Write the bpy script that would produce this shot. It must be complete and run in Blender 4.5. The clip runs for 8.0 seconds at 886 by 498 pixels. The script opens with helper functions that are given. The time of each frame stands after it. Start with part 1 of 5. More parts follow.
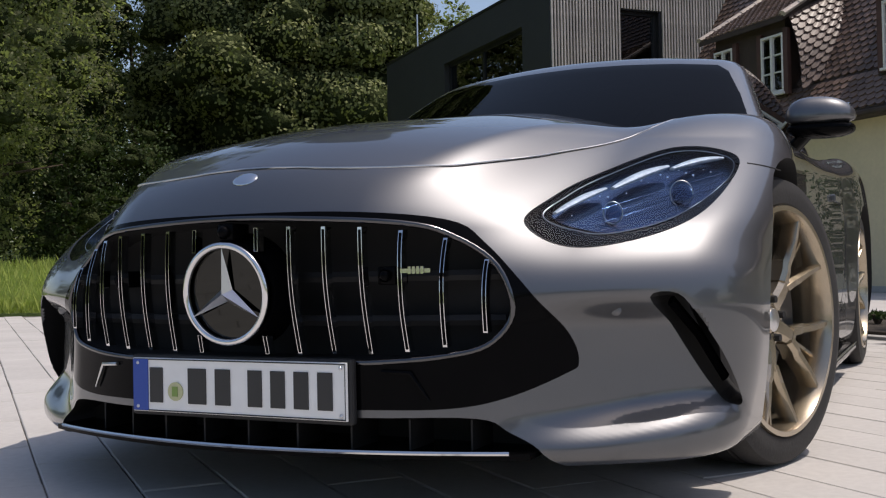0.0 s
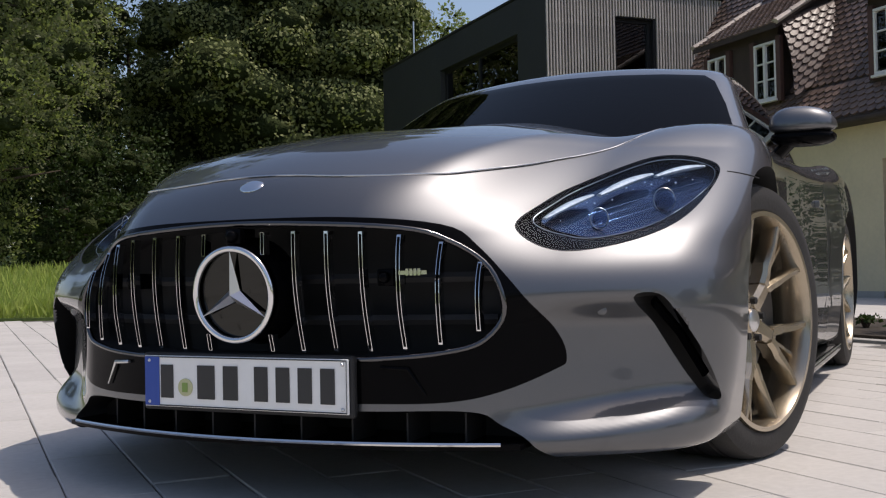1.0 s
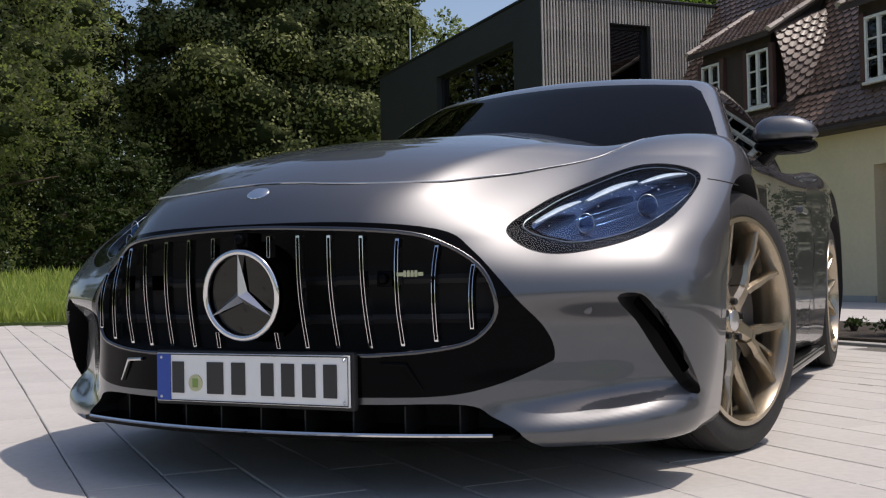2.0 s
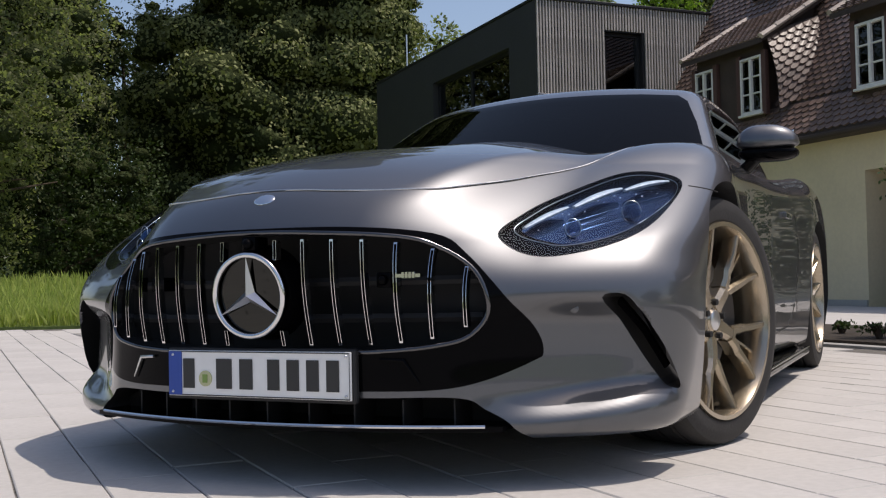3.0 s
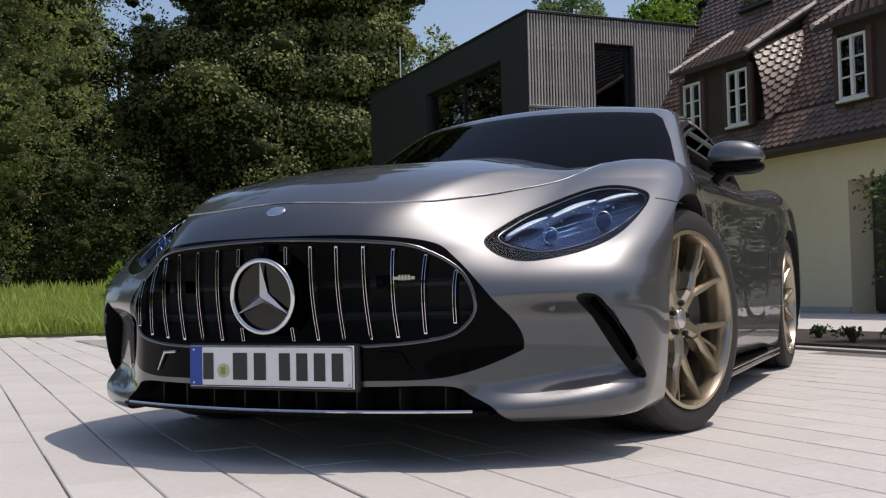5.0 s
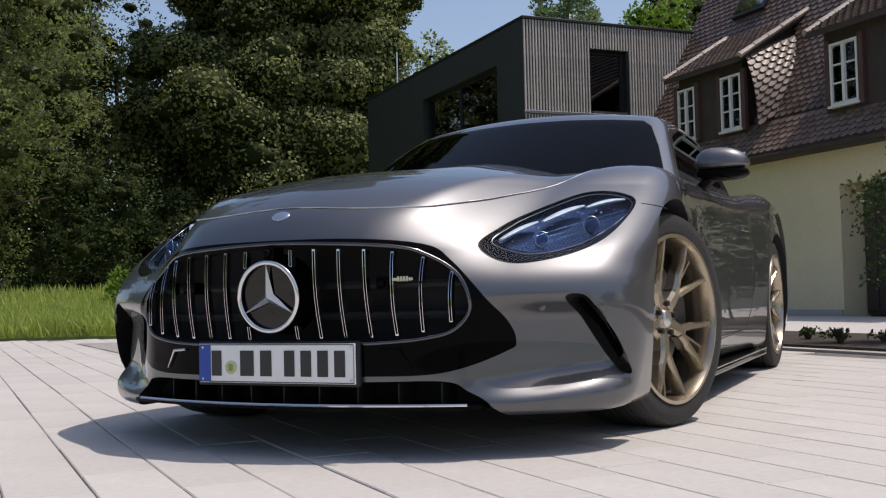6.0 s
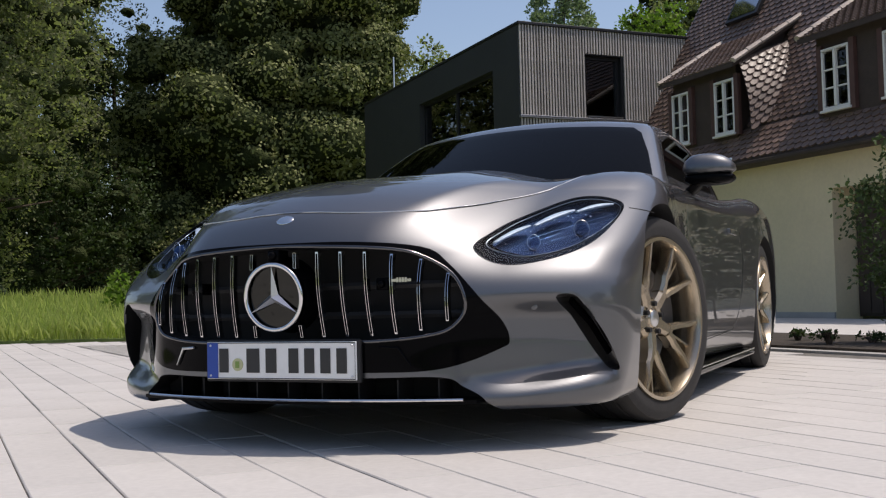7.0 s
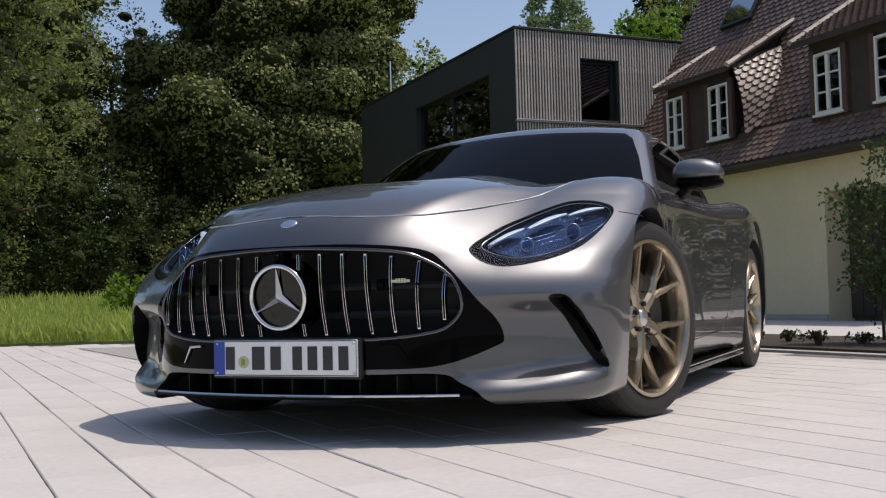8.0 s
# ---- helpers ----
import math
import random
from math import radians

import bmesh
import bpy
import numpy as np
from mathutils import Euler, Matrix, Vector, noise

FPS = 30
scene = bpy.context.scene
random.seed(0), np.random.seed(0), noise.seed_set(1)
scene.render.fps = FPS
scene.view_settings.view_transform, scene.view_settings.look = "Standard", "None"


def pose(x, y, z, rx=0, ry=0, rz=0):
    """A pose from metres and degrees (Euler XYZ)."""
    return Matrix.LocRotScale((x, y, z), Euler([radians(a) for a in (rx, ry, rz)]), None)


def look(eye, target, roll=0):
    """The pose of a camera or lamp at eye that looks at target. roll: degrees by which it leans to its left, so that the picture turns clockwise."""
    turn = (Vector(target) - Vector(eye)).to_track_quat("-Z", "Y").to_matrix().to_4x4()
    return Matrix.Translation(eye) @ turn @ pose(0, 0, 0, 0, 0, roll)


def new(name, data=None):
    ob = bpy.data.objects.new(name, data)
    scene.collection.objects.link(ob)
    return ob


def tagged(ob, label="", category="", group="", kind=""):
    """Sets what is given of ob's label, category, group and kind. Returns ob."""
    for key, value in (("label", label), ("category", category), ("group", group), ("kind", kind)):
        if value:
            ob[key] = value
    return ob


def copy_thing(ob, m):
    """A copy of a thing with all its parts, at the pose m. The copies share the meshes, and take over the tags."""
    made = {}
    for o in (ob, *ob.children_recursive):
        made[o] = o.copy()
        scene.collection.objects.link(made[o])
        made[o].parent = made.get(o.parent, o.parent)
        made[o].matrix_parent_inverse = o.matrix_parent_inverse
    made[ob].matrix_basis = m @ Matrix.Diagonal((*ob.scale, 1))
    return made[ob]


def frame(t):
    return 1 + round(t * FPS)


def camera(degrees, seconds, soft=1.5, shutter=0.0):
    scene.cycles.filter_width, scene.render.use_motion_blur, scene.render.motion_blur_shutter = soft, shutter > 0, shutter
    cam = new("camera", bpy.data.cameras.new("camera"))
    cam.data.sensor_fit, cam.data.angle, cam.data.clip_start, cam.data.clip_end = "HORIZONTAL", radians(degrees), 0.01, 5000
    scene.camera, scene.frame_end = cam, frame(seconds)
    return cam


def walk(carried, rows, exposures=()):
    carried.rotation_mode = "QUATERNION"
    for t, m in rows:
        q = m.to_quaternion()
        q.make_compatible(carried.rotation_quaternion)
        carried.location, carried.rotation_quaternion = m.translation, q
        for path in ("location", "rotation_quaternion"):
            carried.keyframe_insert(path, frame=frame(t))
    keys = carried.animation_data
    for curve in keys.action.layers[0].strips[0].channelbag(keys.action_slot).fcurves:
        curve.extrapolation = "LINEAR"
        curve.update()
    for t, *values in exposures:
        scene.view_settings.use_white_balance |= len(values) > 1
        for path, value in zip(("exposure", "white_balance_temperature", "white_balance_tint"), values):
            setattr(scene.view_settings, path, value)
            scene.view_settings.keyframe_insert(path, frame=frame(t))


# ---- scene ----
cam = camera(45.8, 8.0, soft=1.2)
ROWS = [
    (0.0, 1.3235, -1.7485, 0.5120, 25.876, 0.833, -1.154),
    (0.5, 1.3504, -1.8032, 0.5087, 25.766, 0.989, -1.150),
    (1.0, 1.3794, -1.8617, 0.5051, 25.661, 1.141, -1.152),
    (1.5, 1.4100, -1.9235, 0.5012, 25.558, 1.291, -1.158),
    (3.0, 1.5094, -2.1242, 0.4880, 25.267, 1.718, -1.204),
    (3.5, 1.5440, -2.1948, 0.4832, 25.173, 1.852, -1.226),
    (4.0, 1.5789, -2.2664, 0.4783, 25.080, 1.981, -1.250),
    (4.5, 1.6139, -2.3387, 0.4733, 24.988, 2.106, -1.277),
    (6.0, 1.7161, -2.5545, 0.4581, 24.711, 2.447, -1.362),
    (6.5, 1.7484, -2.6246, 0.4530, 24.617, 2.550, -1.391),
    (7.0, 1.7793, -2.6931, 0.4480, 24.521, 2.646, -1.419),
    (7.5, 1.8085, -2.7594, 0.4430, 24.423, 2.736, -1.447),
    (8.0, 1.8358, -2.8232, 0.4382, 24.323, 2.819, -1.472),
]
walk(cam, [(t, pose(x, y, z, 90 + pitch, 0, yaw) @ pose(0, 0, 0, 0, 0, roll)) for t, x, y, z, yaw, pitch, roll in ROWS],
     exposures=((0.0, 0.0, 6750, 14), (8.0, 0.06, 6750, 14)))

# ---- light: high summer sun and clear sky ----
SUN_TO = Vector((0.40, 0.18, 1.0)).normalized()
world = bpy.data.worlds.new("sky")
scene.world = world
world.use_nodes = True
wn = world.node_tree.nodes
sky = wn.new("ShaderNodeTexSky")
sky.sky_type, sky.sun_disc = "NISHITA", False
sky.air_density, sky.dust_density = 1.0, 1.8
sky.sun_elevation = math.asin(SUN_TO.z)
sky.sun_rotation = math.atan2(SUN_TO.x, SUN_TO.y)
world.node_tree.links.new(sky.outputs[0], wn["Background"].inputs[0])
wn["Background"].inputs[1].default_value = 0.14
sun = new("sun", bpy.data.lights.new("sun", "SUN"))
sun.data.energy, sun.data.angle, sun.data.color = 3.0, radians(0.53), (1.0, 0.94, 0.86)
sun.matrix_world = look(SUN_TO * 50, (0, 0, 0))


# ---- materials ----
def material(name, base, rough=0.5, metal=0.0, coat=0.0, coat_rough=0.03, spec=0.5, vary=0.0, scale=8.0, fine=0.0, bump=0.0, bump_scale=60.0,
             bump_depth=0.01, per_object=0.0, alpha_leaf=0.0, rough_vary=0.0):
    m = bpy.data.materials.new(name)
    m.use_nodes = True
    nt = m.node_tree
    n, l = nt.nodes, nt.links
    b = n["Principled BSDF"]
    b.inputs["Base Color"].default_value = (*base, 1)
    b.inputs["Roughness"].default_value = rough
    b.inputs["Metallic"].default_value = metal
    b.inputs["Coat Weight"].default_value = coat
    b.inputs["Coat Roughness"].default_value = coat_rough
    b.inputs["Specular IOR Level"].default_value = spec
    tc = n.new("ShaderNodeTexCoord")
    out = None
    value = None

    def noise_tex(sc, detail=6.0):
        t = n.new("ShaderNodeTexNoise")
        t.inputs["Scale"].default_value = sc
        t.inputs["Detail"].default_value = detail
        l.new(tc.outputs["Object"], t.inputs["Vector"])
        return t

    def span(sock, lo, hi):
        r = n.new("ShaderNodeMapRange")
        r.inputs["To Min"].default_value, r.inputs["To Max"].default_value = lo, hi
        r.inputs["From Min"].default_value, r.inputs["From Max"].default_value = 0.25, 0.75
        l.new(sock, r.inputs["Value"])
        return r.outputs[0]

    def times(a, c):
        if a is None:
            return c
        k = n.new("ShaderNodeMath")
        k.operation = "MULTIPLY"
        l.new(a, k.inputs[0])
        l.new(c, k.inputs[1])
        return k.outputs[0]
    if vary:
        value = times(value, span(noise_tex(scale).outputs[0], 1 - vary, 1 + vary))
    if fine:
        value = times(value, span(noise_tex(scale * 14, 3.0).outputs[0], 1 - fine, 1 + fine))
    if per_object:
        oi = n.new("ShaderNodeObjectInfo")
        r = n.new("ShaderNodeMapRange")
        r.inputs["To Min"].default_value, r.inputs["To Max"].default_value = 1 - per_object, 1 + per_object
        l.new(oi.outputs["Random"], r.inputs["Value"])
        ge = n.new("ShaderNodeNewGeometry")
        r2 = n.new("ShaderNodeMapRange")
        r2.inputs["To Min"].default_value, r2.inputs["To Max"].default_value = 1 - per_object, 1 + per_object
        l.new(ge.outputs["Random Per Island"], r2.inputs["Value"])
        value = times(times(value, r.outputs[0]), r2.outputs[0])
    if value is not None:
        mix = n.new("ShaderNodeVectorMath")
        mix.operation = "SCALE"
        mix.inputs[0].default_value = base
        l.new(value, mix.inputs["Scale"])
        l.new(mix.outputs[0], b.inputs["Base Color"])
    if rough_vary:
        l.new(span(noise_tex(scale * 2).outputs[0], max(rough - rough_vary, 0.0), rough + rough_vary), b.inputs["Roughness"])
    if bump:
        bu = n.new("ShaderNodeBump")
        bu.inputs["Strength"].default_value = bump
        bu.inputs["Distance"].default_value = bump_depth
        l.new(noise_tex(bump_scale, 4.0).outputs[0], bu.inputs["Height"])
        l.new(bu.outputs[0], b.inputs["Normal"])
    if alpha_leaf:
        tr = n.new("ShaderNodeBsdfTranslucent")
        tr.inputs["Color"].default_value = (base[0] * 1.15, base[1] * 1.4, base[2] * 0.7, 1)
        ms = n.new("ShaderNodeMixShader")
        ms.inputs[0].default_value = alpha_leaf
        l.new(b.outputs[0], ms.inputs[1])
        l.new(tr.outputs[0], ms.inputs[2])
        l.new(ms.outputs[0], n["Material Output"].inputs[0])
    return m


def glass(name, tint, rough=0.0, ior=1.5, cover=False):
    """Thin tinted pane: clear straight through, mirror-like at grazing angles; a cover is the same from both its sides."""
    m = bpy.data.materials.new(name)
    m.use_nodes = True
    n, l = m.node_tree.nodes, m.node_tree.links
    n.remove(n["Principled BSDF"])
    tr, gl, fr, mx = n.new("ShaderNodeBsdfTransparent"), n.new("ShaderNodeBsdfGlossy"), n.new("ShaderNodeFresnel"), n.new("ShaderNodeMixShader")
    tr.inputs[0].default_value = (*tint, 1)
    gl.inputs["Roughness"].default_value = rough
    fr.inputs["IOR"].default_value = ior
    if cover:
        lw, pw, ma = n.new("ShaderNodeLayerWeight"), n.new("ShaderNodeMath"), n.new("ShaderNodeMath")
        lw.inputs["Blend"].default_value = 0.5
        pw.operation, pw.inputs[1].default_value = "POWER", 4.0
        ma.operation, ma.inputs[1].default_value, ma.inputs[2].default_value = "MULTIPLY_ADD", 0.10, 0.020
        l.new(lw.outputs["Facing"], pw.inputs[0])
        l.new(pw.outputs[0], ma.inputs[0])
        l.new(ma.outputs[0], mx.inputs[0])
    else:
        l.new(fr.outputs[0], mx.inputs[0])
    l.new(tr.outputs[0], mx.inputs[1])
    l.new(gl.outputs[0], mx.inputs[2])
    l.new(mx.outputs[0], n["Material Output"].inputs[0])
    return m


PAINT = material("silver_metallic_paint", (0.121, 0.125, 0.134), 0.435, 0.94, coat=1.0, coat_rough=0.012, fine=0.05, scale=60)
GLOSS_BLACK = material("gloss_black_plastic", (0.0025, 0.0025, 0.003), 0.04, spec=0.05)
MATT_BLACK = material("matt_black_plastic", (0.012, 0.012, 0.013), 0.6, vary=0.2, scale=20, bump=0.15, bump_scale=300, bump_depth=0.002)
DARK = material("dark_lining", (0.010, 0.010, 0.011), 0.8, vary=0.2)
CHROME = material("chrome", (0.75, 0.75, 0.76), 0.10, 1.0, rough_vary=0.04, scale=20)
DARK_CHROME = material("dark_chrome", (0.12, 0.12, 0.125), 0.14, 1.0, rough_vary=0.04, scale=20)
EMBLEM_GLASS = material("dark_mirror_glass", (0.045, 0.045, 0.042), 0.03, 1.0)
SATIN = material("satin_aluminium", (0.66, 0.66, 0.67), 0.30, 1.0)
RUBBER = material("tyre_rubber", (0.022, 0.021, 0.021), 0.75, vary=0.25, scale=12, fine=0.2, bump=0.25, bump_scale=120, bump_depth=0.003)
BRONZE = material("gold_bronze_alloy", (0.46, 0.395, 0.30), 0.26, 0.92, coat=0.4, vary=0.06, scale=15)
STEEL = material("brake_steel", (0.35, 0.35, 0.36), 0.35, 1.0, vary=0.1, scale=40)
CALIPER = material("caliper_paint", (0.05, 0.05, 0.055), 0.35, 0.3)
SCREEN = glass("tinted_windscreen", (0.024, 0.029, 0.042), ior=1.13)
SIDE_GLASS = glass("tinted_side_glass", (0.10, 0.11, 0.13))
# the pale blue tint stands for sky reflected in the lens
LENS = glass("headlight_lens", (0.84, 0.92, 1.0), cover=True)
PLATE_WHITE = material("plate_white", (0.84, 0.84, 0.82), 0.45, vary=0.03, scale=30)
PLATE_BLUE = material("plate_blue", (0.02, 0.07, 0.36), 0.4)
INK = material("plate_ink", (0.03, 0.03, 0.03), 0.5)
SEAL_GREEN = material("seal_green", (0.22, 0.33, 0.08), 0.5)
SEAL_YELLOW = material("seal_pale_yellow", (0.52, 0.52, 0.30), 0.5)
# dark blue housing; part of the blue is sky reflection put into colour
LIGHT_BLUE = material("headlight_bowl", (0.030, 0.062, 0.14), 0.16, 0.75, vary=0.35, scale=9)
CLEAR = material("light_strip", (0.62, 0.63, 0.66), 0.40, vary=0.35, scale=60, bump=0.5, bump_scale=220, bump_depth=0.002)
SEAT = material("dark_leather", (0.02, 0.02, 0.022), 0.5, vary=0.2, bump=0.2, bump_scale=200, bump_depth=0.002)
PAVER = material("pale_concrete_paver", (0.50, 0.48, 0.455), 0.85, vary=0.07, scale=3, fine=0.06, bump=0.25, bump_scale=180, bump_depth=0.002, per_object=0.03)
JOINT = material("joint_grit", (0.15, 0.14, 0.125), 0.95, vary=0.35, scale=12, fine=0.4, bump=0.6, bump_scale=150, bump_depth=0.01)
GRASS = material("grass_blade", (0.37, 0.42, 0.11), 0.6, per_object=0.3, vary=0.2, scale=0.8, alpha_leaf=0.35)
SOIL = material("soil", (0.045, 0.035, 0.026), 0.95, vary=0.4, scale=6, fine=0.3, bump=0.7, bump_scale=30, bump_depth=0.03)
EARTH = material("meadow_ground", (0.15, 0.20, 0.05), 0.95, vary=0.3, scale=1.2, fine=0.3)
GRAVEL = material("grey_gravel", (0.33, 0.32, 0.30), 0.95, vary=0.25, scale=14, fine=0.5, bump=0.8, bump_scale=90, bump_depth=0.015)
PLASTER = material("cream_plaster", (0.70, 0.595, 0.40), 0.9, vary=0.05, scale=1.5, fine=0.04, bump=0.2, bump_scale=60, bump_depth=0.003)
TILE = material("brown_clay_tile", (0.150, 0.102, 0.082), 0.42, spec=0.42, vary=0.25, scale=2.0, fine=0.15, per_object=0.28, bump=0.2, bump_scale=80, bump_depth=0.003)
RIDGE = material("pale_ridge_tile", (0.42, 0.36, 0.31), 0.6, vary=0.2, scale=6, per_object=0.2)
SHINGLE = material("dark_brown_cladding", (0.050, 0.034, 0.027), 0.7, vary=0.25, scale=4, fine=0.15)
RED_WOOD = material("red_brown_wood", (0.085, 0.042, 0.034), 0.6, vary=0.2, scale=10)
WHITE_WOOD = material("white_window_paint", (0.74, 0.73, 0.69), 0.45, vary=0.04, scale=20)
PANE = glass("window_pane", (0.20, 0.22, 0.24))
ANNEX_PANE = glass("annex_pane", (0.20, 0.22, 0.24), ior=2.1)
SKY_PANE = material("skylight_glass", (0.55, 0.58, 0.60), 0.04, 1.0)
CUBE_DARK = material("anthracite_panel", (0.030, 0.031, 0.033), 0.6, vary=0.12, scale=1.5, fine=0.08)
SLAT = material("grey_brown_slat", (0.44, 0.405, 0.375), 0.65, vary=0.15, scale=8, per_object=0.15)
CUBE_FRAME = material("black_window_frame", (0.012, 0.012, 0.013), 0.4)
# indoor dimness put into the colour of ceiling and floor
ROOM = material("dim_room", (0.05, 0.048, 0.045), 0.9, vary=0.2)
STONE = material("grey_step_stone", (0.38, 0.37, 0.35), 0.85, vary=0.1, scale=4, fine=0.1)
BARK = material("bark", (0.07, 0.05, 0.035), 0.95, vary=0.4, scale=6, bump=0.8, bump_scale=20, bump_depth=0.03)
LEAF_SEQUOIA = material("sequoia_foliage", (0.190, 0.205, 0.082), 0.6, spec=0.15, per_object=0.2, alpha_leaf=0.16)
LEAF_BROAD = material("broadleaf_foliage", (0.220, 0.230, 0.120), 0.5, spec=0.15, per_object=0.30, alpha_leaf=0.52)
LEAF_BRIGHT = material("bright_foliage", (0.17, 0.26, 0.045), 0.5, spec=0.15, per_object=0.35, alpha_leaf=0.4)
LEAF_CEDAR = material("cedar_foliage", (0.21, 0.26, 0.17), 0.6, spec=0.15, per_object=0.3, alpha_leaf=0.3)
# dark green that puts the shade inside the crowns into colour
CORE_SHADE = material("inner_foliage", (0.042, 0.052, 0.022), 0.95, spec=0.0, vary=0.4, scale=3, fine=0.4, bump=1.0, bump_scale=9, bump_depth=0.15)
# for dark-leaved plants, and for shadowed trees with shade put into colour
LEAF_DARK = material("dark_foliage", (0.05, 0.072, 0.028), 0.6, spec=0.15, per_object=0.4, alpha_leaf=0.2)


# ---- helpers of the scene ----
def link_mesh(name, me, material_list, parent=None, label="", smooth=None):
    for m in material_list if isinstance(material_list, (list, tuple)) else [material_list]:
        me.materials.append(m)
    if smooth is not None:
        me.polygons.foreach_set("use_smooth", [True] * len(me.polygons))
        me.set_sharp_from_angle(angle=radians(smooth))
    ob = new(name, me)
    if parent is not None:
        ob.parent = parent
    if label:
        ob["label"] = label
    return ob


def part(name, bm, mat, parent=None, label="", smooth=None):
    me = bpy.data.meshes.new(name)
    bm.normal_update()
    bm.to_mesh(me)
    bm.free()
    return link_mesh(name, me, mat, parent, label, smooth)


def from_arrays(name, verts, faces, mat, parent=None, label="", smooth=None):
    me = bpy.data.meshes.new(name)
    me.from_pydata([tuple(v) for v in verts], [], [tuple(f) for f in faces])
    me.update()
    return link_mesh(name, me, mat, parent, label, smooth)


def empty(name, m=None):
    ob = new(name)
    if m is not None:
        ob.matrix_world = m
    return ob


def box(bm, x0, x1, y0, y1, z0, z1, bevel=0.0):
    r = bmesh.ops.create_cube(bm, size=1.0, matrix=Matrix.Translation(((x0 + x1) / 2, (y0 + y1) / 2, (z0 + z1) / 2)) @ Matrix.Diagonal((x1 - x0, y1 - y0, z1 - z0, 1)))
    if bevel:
        edges = list({e for v in r["verts"] for e in v.link_edges})
        bmesh.ops.bevel(bm, geom=edges, offset=bevel, segments=2, affect="EDGES", profile=0.5)
    return r["verts"]


def box_part(name, dims, mat, parent, label="", bevel=0.0):
    bm = bmesh.new()
    box(bm, *dims, bevel=bevel)
    return part(name, bm, mat, parent, label)


def prism(bm, outline, a, b, axis=1, mat_index=0):
    """A closed outline of pairs pushed from a to b along an axis."""
    def at(p, d):
        return {0: (d, p[0], p[1]), 1: (p[0], d, p[1]), 2: (p[0], p[1], d)}[axis]
    lo = [bm.verts.new(at(p, a)) for p in outline]
    hi = [bm.verts.new(at(p, b)) for p in outline]
    n = len(outline)
    fs = [bm.faces.new(lo[::-1]), bm.faces.new(hi)] + [bm.faces.new((lo[i], lo[(i + 1) % n], hi[(i + 1) % n], hi[i])) for i in range(n)]
    for f in fs:
        f.material_index = mat_index
    bmesh.ops.recalc_face_normals(bm, faces=fs)
    return fs


def rounded(points, steps=6):
    """A smooth closed curve through a few corner points."""
    pts = [Vector(p) for p in points]
    out = []
    n = len(pts)
    for i in range(n):
        p0, p1, p2, p3 = pts[i - 1], pts[i], pts[(i + 1) % n], pts[(i + 2) % n]
        for k in range(steps):
            t = k / steps
            out.append(0.5 * ((2 * p1) + (p2 - p0) * t + (2 * p0 - 5 * p1 + 4 * p2 - p3) * t * t + (3 * p1 - p0 - 3 * p2 + p3) * t ** 3))
    return out


def mirrored(half):
    """The outline of the right half, from top to bottom, closed over the left."""
    return list(half) + [(-x, z) for x, z in reversed(half) if x > 1e-6]


def tube(bm, pts, r, sides=8, closed=False, flat=1.0):
    pts = [Vector(p) for p in pts]
    n = len(pts)
    rings = []
    s = None
    for i, p in enumerate(pts):
        a, c = pts[i - 1] if i or closed else pts[0], pts[(i + 1) % n] if i < n - 1 or closed else pts[-1]
        d = (c - a).normalized()
        if s is None:
            s = d.cross(Vector((0, 0, 1)))
            if s.length < 0.05:
                s = d.cross(Vector((0, 1, 0)))
        s = (s - d * s.dot(d)).normalized()
        w = s.cross(d)
        rr = float(r[i] if isinstance(r, (list, tuple)) else r)
        rings.append([bm.verts.new(p + rr * (math.cos(2 * math.pi * k / sides) * s + flat * math.sin(2 * math.pi * k / sides) * w)) for k in range(sides)])
    for i in range(n if closed else n - 1):
        a, c = rings[i], rings[(i + 1) % n]
        for k in range(sides):
            bm.faces.new((a[k], a[(k + 1) % sides], c[(k + 1) % sides], c[k]))
    if not closed:
        bm.faces.new(rings[0][::-1])
        bm.faces.new(rings[-1])


def lathe(bm, profile, segs=64, axis_x=True, closed=True):
    """Turns (offset along the axle, radius) pairs round the x axis."""
    rings = []
    for k in range(segs):
        a = 2 * math.pi * k / segs
        rings.append([bm.verts.new((p[0], p[1] * math.cos(a), p[1] * math.sin(a))) for p in profile])
    n = len(profile)
    for k in range(segs):
        a, c = rings[k], rings[(k + 1) % segs]
        for i in range(n if closed else n - 1):
            j = (i + 1) % n
            bm.faces.new((a[i], c[i], c[j], a[j]))


def combine(ob, other, operation):
    """Solid arithmetic of two meshes; the second goes away."""
    md = ob.modifiers.new("cut", "BOOLEAN")
    md.operation, md.object, md.solver = operation, other, "EXACT"
    dg = bpy.context.evaluated_depsgraph_get()
    dg.update()
    me = bpy.data.meshes.new_from_object(ob.evaluated_get(dg))
    ob.modifiers.clear()
    old = ob.data
    ob.data = me
    me.name = ob.name
    gone = other.data
    bpy.data.objects.remove(other)
    bpy.data.meshes.remove(old)
    bpy.data.meshes.remove(gone)


